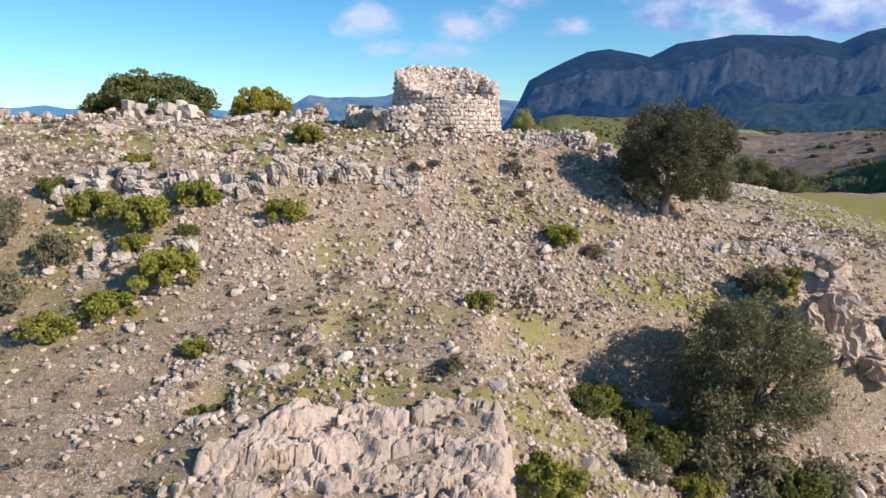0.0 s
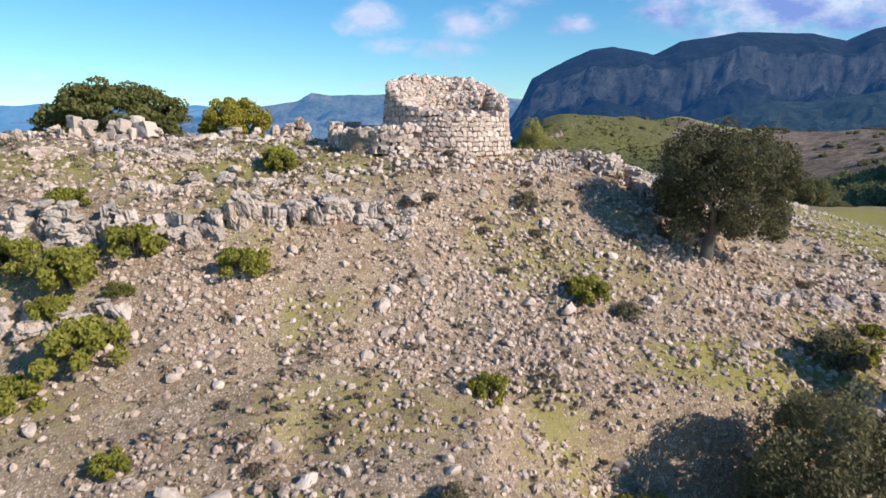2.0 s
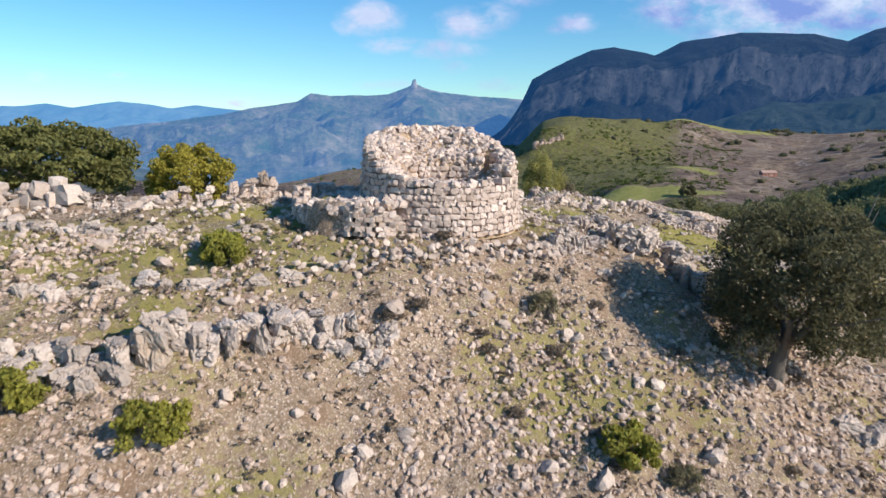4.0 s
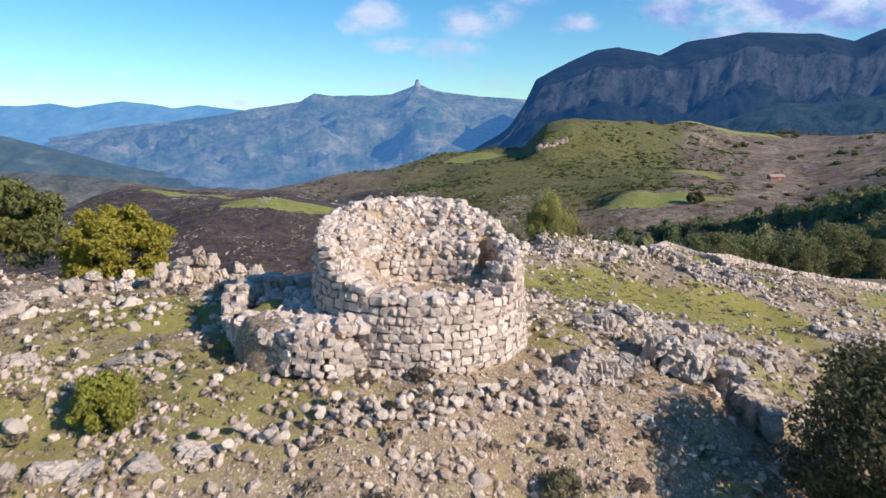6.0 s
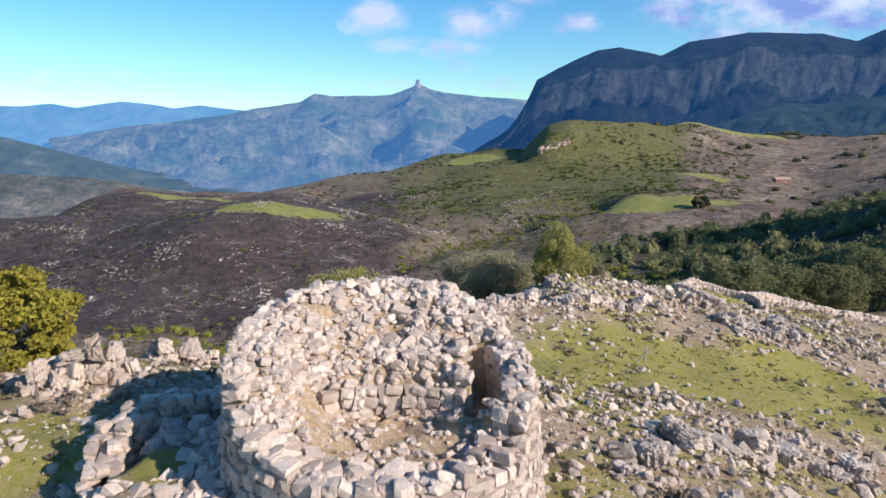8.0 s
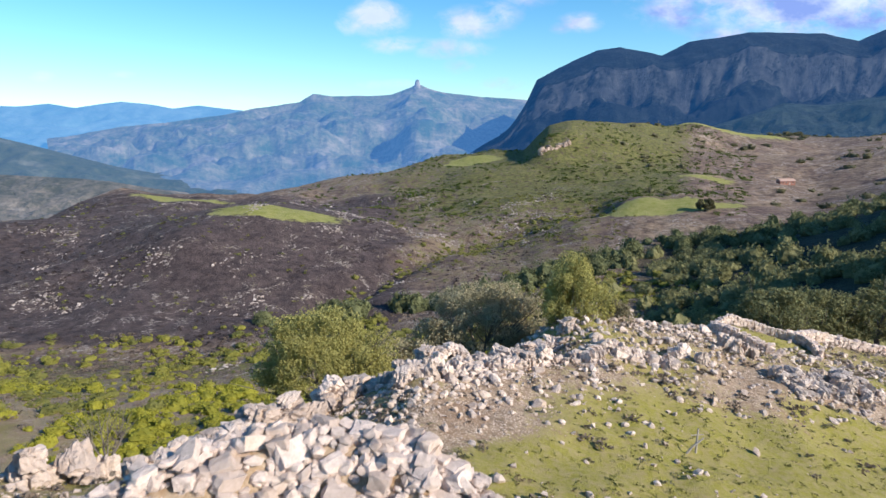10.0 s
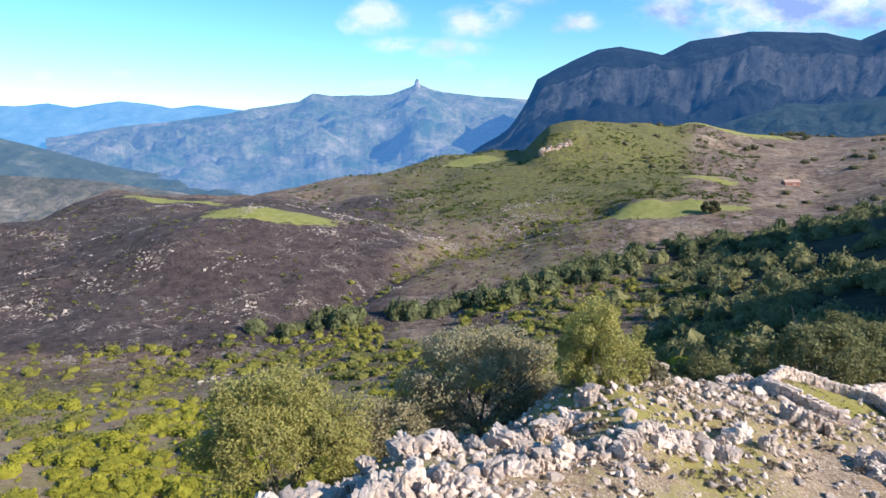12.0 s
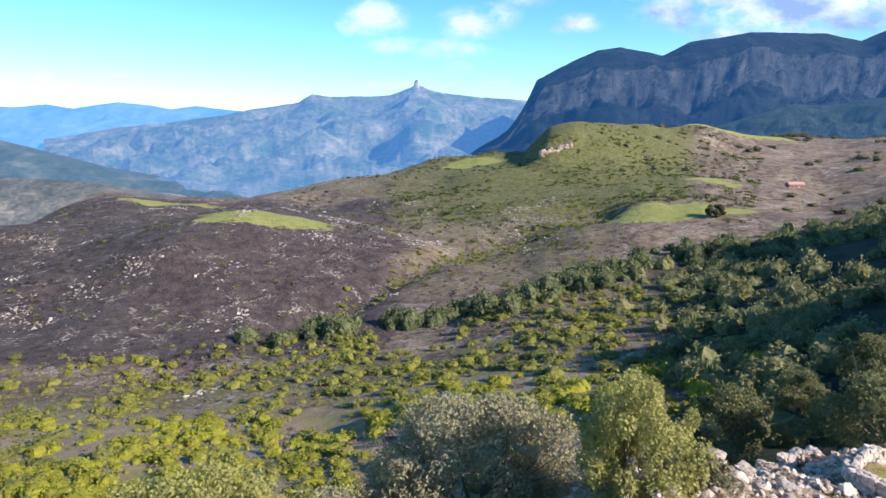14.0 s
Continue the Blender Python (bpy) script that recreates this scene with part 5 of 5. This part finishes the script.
for kind, bx, by, r in BUSH_AT:
    m = pose(bx, by, land1(bx, by) - 0.06, 0, 0, SR.uniform(0, 360)) @ Matrix.Diagonal((r * 0.88, r * 0.88, 0.9 * r * SR.uniform(0.85, 1.15), 1))
    if kind in used:
        copy_thing(BUSH[kind], m)
    else:
        used.add(kind)
        BUSH[kind].matrix_basis = m


def clump_shape(rng, n, radii, size, core=0, clumps=9, spread=0.42):
    """A bush: an uneven mound of twigs under a coat of leaves."""
    p, d = crown_points(n, radii, rng, clumps, spread, -0.1)
    v, f = leaves(p + np.array([0, 0, radii[2] * 0.25]), size, rng, d, 1.3)
    if core:
        cv, cf = block_shape(rng, core, 0.0, 0.0)
        cv = cv / np.linalg.norm(cv, axis=1)[:, None]
        lump = 1 + 0.75 * fbm(cv[:, 0] * 1.7 + rng.uniform(0, 50) + cv[:, 2], cv[:, 1] * 1.7 - cv[:, 2], 3, 7)
        cv = cv * (0.68 * lump)[:, None] * np.array(radii) + np.array([0, 0, radii[2] * 0.22])
        v, f = np.concatenate([v, cv]), np.concatenate([f, cf + len(v)])
    return v, f


TUFTS = [clump_shape(np.random.default_rng(60 + k), 26, (1, 1, 0.6), 0.42) for k in range(4)]
CLUMPS = [clump_shape(np.random.default_rng(70 + k), 64, (1, 1, 0.75), 0.18, 3, 18, 0.30) for k in range(6)]
SPRIGS = [clump_shape(np.random.default_rng(75 + k), 30, (1, 1, 0.75), 0.36) for k in range(6)]
CANOPY = [clump_shape(np.random.default_rng(80 + k), 190, (1, 1, 1.0), 0.135, 4, 30, 0.26) for k in range(6)]
DENSE = [clump_shape(np.random.default_rng(85 + k), 140, (1, 1, 0.85), 0.135, 3, 30, 0.26) for k in range(6)]


def plants(name, label, shapes, mat, x, y, size, tall=1.0, category="shrubs", seed=1):
    rng = np.random.default_rng(seed)
    n = len(x)
    scale = size[:, None] * rng.uniform(0.8, 1.2, (n, 3)) * np.array([1, 1, tall])
    z = land(x, y) - 0.05 * size
    v, f = merge(shapes, rng.integers(0, len(shapes), n), turns(n, 0.08, rng), scale, np.stack([x, y, z], -1))
    return tagged(new(name, mesh_from(name, v, f, mat)), label, category, kind="stuff")


def hill_spots(count, seed, keep):
    rng = np.random.default_rng(seed)
    x, y = rng.uniform(-42, 46, count), rng.uniform(24, 110, count)
    ok = (y < edge_y(x)) & (np.hypot(x - 0.95, y - 60.5) > 5.6) & (rng.uniform(0, 1, count) < keep(x, y))
    return x[ok], y[ok], rng


x, y, rng = hill_spots(7500, 90, lambda x, y: np.clip(0.55 + 0.9 * fbm(x / 7, y / 7, 3, 91), 0.05, 1) * (1 - 0.9 * (grass_at(x, y) > 0.75)))
plants("heath_cushions", "small dry brown heath cushions between the stones", TUFTS, DRY, x, y, 0.10 + 0.42 * rng.uniform(0, 1, len(x)) ** 1.6, 0.9, "heath", 92)
x, y, rng = hill_spots(1500, 93, lambda x, y: np.clip(0.4 + 0.9 * fbm(x / 6, y / 6, 3, 94), 0.0, 1))
plants("thyme_cushions", "small grey-green cushions between the stones", TUFTS, OLIVE, x, y, rng.uniform(0.10, 0.38, len(x)), 0.8, "heath", 95)


GRASSES = [clump_shape(np.random.default_rng(65 + k), 9, (1, 1, 0.5), 0.5) for k in range(4)]
GRASS = leaf_material("grass_blades", (0.30, 0.285, 0.09), (0.13, 0.13, 0.04), 0.8)
x, y, rng = hill_spots(30000, 96, lambda x, y: step(0.42, 0.8, grass_at(x, y)) * 0.8)
plants("grass_tufts", "short olive-green grass tufts on the meadow", GRASSES, GRASS, x, y, rng.uniform(0.06, 0.22, len(x)), 0.7, "grass", 97)


STRAW = leaf_material("dry_grass", (0.46, 0.375, 0.215), (0.22, 0.17, 0.095), 0.9)
BLADES = [clump_shape(np.random.default_rng(68 + k), 6, (1, 1, 0.6), 0.6) for k in range(4)]
x, y, rng = hill_spots(40000, 98, lambda x, y: np.clip(0.55 + 1.2 * fbm(x / 5, y / 5, 3, 99), 0, 1) * (y < 75) * (1 - 0.85 * step(0.6, 0.9, rubble_density(x, y))))
plants("straw_tufts", "dry straw-coloured grass tufts on the stony slope", BLADES, STRAW, x, y, rng.uniform(0.06, 0.20, len(x)), 0.7, "grass", 100)


# valley and far slopes: spots by tangent across and depth
def valley_spots(count, seed, a0, a1, d0, d1, keep):
    rng = np.random.default_rng(seed)
    a, d = rng.uniform(a0, a1, count), np.sqrt(rng.uniform(d0 * d0, d1 * d1, count))
    x, y = 5 + a * d, 70 + d
    ok = rng.uniform(0, 1, count) < keep(a, d, x, y)
    return x[ok], y[ok], d[ok], rng


def brook(a):
    """Depth of the wooded valley line, by tangent across."""
    return np.interp(a, [-0.7, -0.4, -0.25, -0.1, 0.1, 0.3, 0.5, 0.7], [252, 264, 272, 272, 277, 312, 342, 370])


def thicket(a, d, x, y):
    """Where the maquis stands thick."""
    t = np.clip(0.35 + 1.7 * fbm(x / 26, y / 26, 3, 102), 0, 1)
    carpet = np.exp(-((a + 0.52) / 0.30) ** 2 - ((d - 95) / 32) ** 2)
    return np.maximum(t, 1.3 * carpet) * (d < brook(a) - 8) * (1 - 0.9 * step(0.30, 0.46, a - 0.0003 * (260 - d)))


x, y, d, rng = valley_spots(2300, 101, -0.95, 0.55, 45, 165, thicket)
plants("maquis_bright", "bright yellow-green maquis shrubs on the valley side", DENSE, SHRUB, x, y, 0.7 + 2.6 * rng.uniform(0, 1, len(x)) ** 2.2, 0.95, "maquis", 103)
x, y, d, rng = valley_spots(2700, 141, -0.95, 0.55, 165, 300, thicket)
plants("maquis_olive", "olive-green maquis shrubs further down the valley", CLUMPS, VALLEYGREEN, x, y, 0.8 + 2.9 * rng.uniform(0, 1, len(x)) ** 2.2, 0.95, "maquis", 143)
x, y, d, rng = valley_spots(420, 144, -0.74, -0.16, 78, 128, lambda a, d, x, y: np.clip(1.1 - np.abs(d - 104) / 30 + fbm(x / 12, y / 12, 2, 145), 0, 1))
plants("maquis_carpet", "thick bright carpet of low maquis", DENSE, SHRUB, x, y, rng.uniform(1.0, 2.3, len(x)), 0.7, "maquis", 146)
rng = np.random.default_rng(147)
x, y = rng.normal(-46, 13, 430), rng.normal(131, 7, 430)
plants("maquis_carpet", "thick bright yellow-green carpet of maquis on the near slope", DENSE, SHRUB, x, y, rng.uniform(0.9, 2.0, len(x)), 0.7, "maquis", 148)
x, y, d, rng = valley_spots(2500, 150, -0.95, 0.6, 60, 300, lambda a, d, x, y: np.clip(0.3 + 1.6 * fbm(x / 24, y / 24, 3, 151), 0, 1) * (d < brook(a)))
plants("maquis_green", "dull green maquis shrubs on the valley side", CLUMPS, GREEN, x, y, 0.8 + 3.2 * rng.uniform(0, 1, len(x)) ** 2, 0.85, "maquis", 152)
x, y, d, rng = valley_spots(5200, 104, -0.95, 0.55, 45, 300, lambda a, d, x, y: np.clip(0.4 + 1.3 * fbm(x / 22, y / 22, 3, 105), 0, 1) * (d < brook(a) - 4))
plants("maquis_dry", "brown and grey leafless heath on the valley side", SPRIGS, DRY, x, y, rng.uniform(0.5, 1.7, len(x)), 0.6, "heath", 106)
rng = np.random.default_rng(107)
a = np.r_[rng.uniform(-0.33, 0.25, 230), rng.uniform(0.1, 0.75, 330)]
d = brook(a) + rng.normal(0, 1, len(a)) * np.where(a > 0.1, 13, 5.0)
keep = fbm(a * 40, d / 60, 3, 109) > -0.12
a, d = a[keep], d[keep]
x, y = 5 + a * d, 70 + d
plants("brook_trees", "dark green oaks lining the valley bottom", CANOPY, BROOKOAK, x, y, 2.0 + 4.4 * rng.uniform(0, 1, len(x)) ** 1.5, 1.15, "trees", 108)
x, y, d, rng = valley_spots(1700, 109, 0.16, 1.0, 50, 430, lambda a, d, x, y: np.maximum(step(0.26, 0.44, a - 0.0003 * (300 - d)), 0.12 * step(0.05, 0.2, a)) * (d < brook(a) + 6) * (d > 75) * (0.45 + 0.8 * fbm(x / 30, y / 30, 2, 110)))
plants("oak_wood", "dense dark holm oak wood on the valley side", CANOPY, WOODOAK, x, y, rng.uniform(3.0, 6.2, len(x)), 1.0, "trees", 111)
x, y, d, rng = valley_spots(9000, 112, -0.25, 0.50, 400, 930, lambda a, d, x, y: np.clip(0.35 + 1.5 * fbm(x / 70, y / 70, 3, 113), 0, 1) * (field_at(x, y) < 0.25) * step(0.0, 0.5, 0.5 + 1.1 * a - np.abs(d - 640) / 700))
plants("knoll_shrubs", "green shrubs over the knoll and the slopes before it", SPRIGS, KNOLLGREEN, x, y, rng.uniform(1.0, 3.2, len(x)), 0.7, "maquis", 114)
x, y, d, rng = valley_spots(9000, 115, -0.9, 0.25, 215, 620, lambda a, d, x, y: np.clip(0.45 + 1.4 * fbm(x / 50, y / 50, 3, 116), 0, 1) * (field_at(x, y) < 0.25) * (d > brook(a) + np.where(a < -0.3, -40, 8)))
plants("burnt_heath", "dark brown burnt heath on the opposite hill", SPRIGS, BURNT, x, y, rng.uniform(0.5, 1.7, len(x)), 0.5, "heath", 117)
x, y, d, rng = valley_spots(1900, 118, 0.28, 0.85, 430, 1500, lambda a, d, x, y: np.clip(0.25 + 1.5 * fbm(x / 60, y / 60, 3, 119), 0, 1) * (field_at(x, y) < 0.2) * np.maximum(2.5 * step(1120, 1200, d), 0.45))
plants("far_wood", "dark woods and scattered trees below the mesa", CLUMPS, OAK, x, y, rng.uniform(3.5, 8.0, len(x)), 0.9, "trees", 120)
x, y, d, rng = valley_spots(4200, 131, -0.7, 0.32, 285, 560, lambda a, d, x, y: step(0.0, 0.16, fbm(x / 45, y / 30, 4, 132)) * (field_at(x, y) < 0.25) * (d > brook(a) + 6) * (0.35 + 0.65 * step(-0.35, -0.05, a)))
plants("opposite_shrubs", "yellow-green shrubs in patches on the opposite hill", SPRIGS, GREEN, x, y, 0.7 + 1.5 * rng.uniform(0, 1, len(x)) ** 1.5, 0.7, "maquis", 133)
x, y, d, rng = valley_spots(2600, 161, -0.2, 0.3, 270, 520, lambda a, d, x, y: np.exp(-(ravine(x, y) / 13) ** 2) * (0.6 + fbm(x / 15, y / 15, 2, 162)))
plants("ravine_shrubs", "dark and yellow-green scrub along a ravine on the opposite hill", CLUMPS, GREEN, x, y, rng.uniform(1.0, 3.2, len(x)), 0.8, "maquis", 163)


def opposite_rocks():
    """Pale bedrock breaking through the heath in streaks and knots."""
    rng = np.random.default_rng(121)
    n = 30000
    a, d = rng.uniform(-0.85, 0.2, n), np.sqrt(rng.uniform(285 ** 2, 600 ** 2, n))
    x, y = 5 + a * d, 70 + d
    ok = fbm(x / 26 + y / 60, y / 34 - x / 70, 5, 122) > 0.17 + 0.3 * rng.uniform(0, 1, n) ** 0.6
    x, y = x[ok], y[ok]
    for cx, cy, rx, ry, k in ((-94, 375, 4, 8, 50), (-165, 415, 9, 9, 60), (-127, 490, 5, 16, 60), (-79, 276, 5, 8, 30), (-185, 398, 10, 6, 40), (-30, 520, 12, 6, 50), (0, 505, 8, 6, 40)):
        x, y = np.r_[x, rng.normal(cx, rx * 0.6, k)], np.r_[y, rng.normal(cy, ry * 0.6, k)]
    scatter("hillside_outcrops", "pale grey bedrock breaking through the heath of the opposite hill", CHIPS, HEATHROCK, x, y, 0.28 + 0.75 * rng.uniform(0, 1, len(x)) ** 2.2, 0.38, 0.5, 0.3, rng)


opposite_rocks()


# the nearest oaks of the wood, one by one
def wood_oaks():
    first = None
    r = random.Random(77)
    spots = [(38, 118), (46, 124), (55, 121), (62, 130), (71, 127), (80, 136), (50, 138), (64, 146), (78, 152), (92, 146), (40, 150), (56, 160), (72, 168), (90, 170), (30, 132), (104, 160)]
    for k, (px, py) in enumerate(spots):
        px, py, s = px + r.uniform(-2, 2), py + r.uniform(-2, 2), r.uniform(0.8, 1.25)
        if k % 8 == 0:
            first = tree("wood_oak_tree", "dark holm oak at the edge of the valley wood", px, py, 4.6, (4.6, 4.4, 4.2), WOODOAK, 10000, 0.19, 90, 0.22, trunk=0.3, seed=160 + k, low=-0.8)
            tagged(first, group="oaks of the wood")
            continue
        copy_thing(first, pose(px, py, land1(px, py) - 0.2, 0, 0, r.uniform(0, 360)) @ Matrix.Diagonal((s, s, s * r.uniform(0.85, 1.1), 1)))


wood_oaks()


# ---- farmhouse and posts ----
def plain(name, colour, rough=0.8):
    m, nt, b, geo = material(name, rough)
    n = noise_node(nt, geo.outputs["Position"], 1.5, 5, 0.7)
    link(nt, mix_col(nt, n, tuple(c * 0.75 for c in colour), colour), b.inputs["Base Color"])
    return m


def box(w, d, h, x=0, y=0, z=0):
    v = np.array([(sx * w / 2 + x, sy * d / 2 + y, sz * h + z) for sx in (-1, 1) for sy in (-1, 1) for sz in (0, 1)])
    f = np.array([(0, 1, 3, 2), (4, 6, 7, 5), (0, 4, 5, 1), (2, 3, 7, 6), (0, 2, 6, 4), (1, 5, 7, 3)])
    return v, f


def farmhouse(x, y):
    e = base_of("farmhouse", "small farmhouse with reddish walls and a tiled roof", "house", x, y)
    wall, tile, dark, frame_mat = plain("red_plaster", (0.42, 0.20, 0.15)), plain("roof_tiles", (0.50, 0.34, 0.28)), plain("dark_glass", (0.03, 0.035, 0.04), 0.2), plain("pale_wood", (0.5, 0.45, 0.4))
    under(new("wall", mesh_from("wall", *box(15, 8, 4.2, 0, 0, -0.5), wall)), e)
    v = np.array([(-8, -4.6, 3.6), (8, -4.6, 3.6), (8, 0, 5.9), (-8, 0, 5.9), (8, 4.6, 3.6), (-8, 4.6, 3.6), (-8, -4.6, 3.4), (8, -4.6, 3.4), (8, 4.6, 3.4), (-8, 4.6, 3.4)])
    under(new("roof", mesh_from("roof", v, [np.array([(0, 1, 2, 3), (3, 2, 4, 5), (6, 9, 8, 7), (0, 6, 7, 1), (5, 4, 8, 9)]), np.array([(1, 4, 2), (0, 3, 5), (1, 7, 8), (1, 8, 4), (0, 5, 9), (0, 9, 6)])], tile)), e)
    under(new("chimney", mesh_from("chimney", *box(0.9, 0.9, 1.6, 3, 1, 5.0), wall)), e)
    for wx in (-5, -1.5, 5.2):
        win = under(new("window", mesh_from("window", *box(1.3, 0.12, 1.4, wx, -4.03, 1.2), frame_mat)), e)
        under(new("pane", mesh_from("pane", *box(1.05, 0.06, 1.15, wx, -4.09, 1.32), dark)), win)
    under(new("door", mesh_from("door", *box(1.2, 0.14, 2.2, 2, -4.04, -0.1), frame_mat)), e)
    return e


farmhouse(349, 690)


def posts():
    wood = plain("weathered_wood", (0.42, 0.37, 0.32))
    for px, py, tilt in ((16.2, 81.4, 0.06), (15.3, 80.8, 0.9)):
        e = base_of("wooden_post", "weathered wooden post in the meadow" if tilt < 0.5 else "leaning broken wooden post in the meadow", "post", px, py)
        t = [(0, 0, -0.3), (math.sin(tilt) * 0.6, 0, 0.6 * math.cos(tilt)), (math.sin(tilt) * 1.3, 0.05, 1.3 * math.cos(tilt))]
        v, f = tube(t, [0.06, 0.055, 0.045], 8)
        under(new("shaft", mesh_from("shaft", v, f, wood, True)), e)
        if tilt < 0.5:
            v, f = tube([(-0.28, 0, 0.95), (0.34, 0, 1.0)], [0.03, 0.03], 6)
            under(new("crossbar", mesh_from("crossbar", v, f, wood, True)), e)


posts()
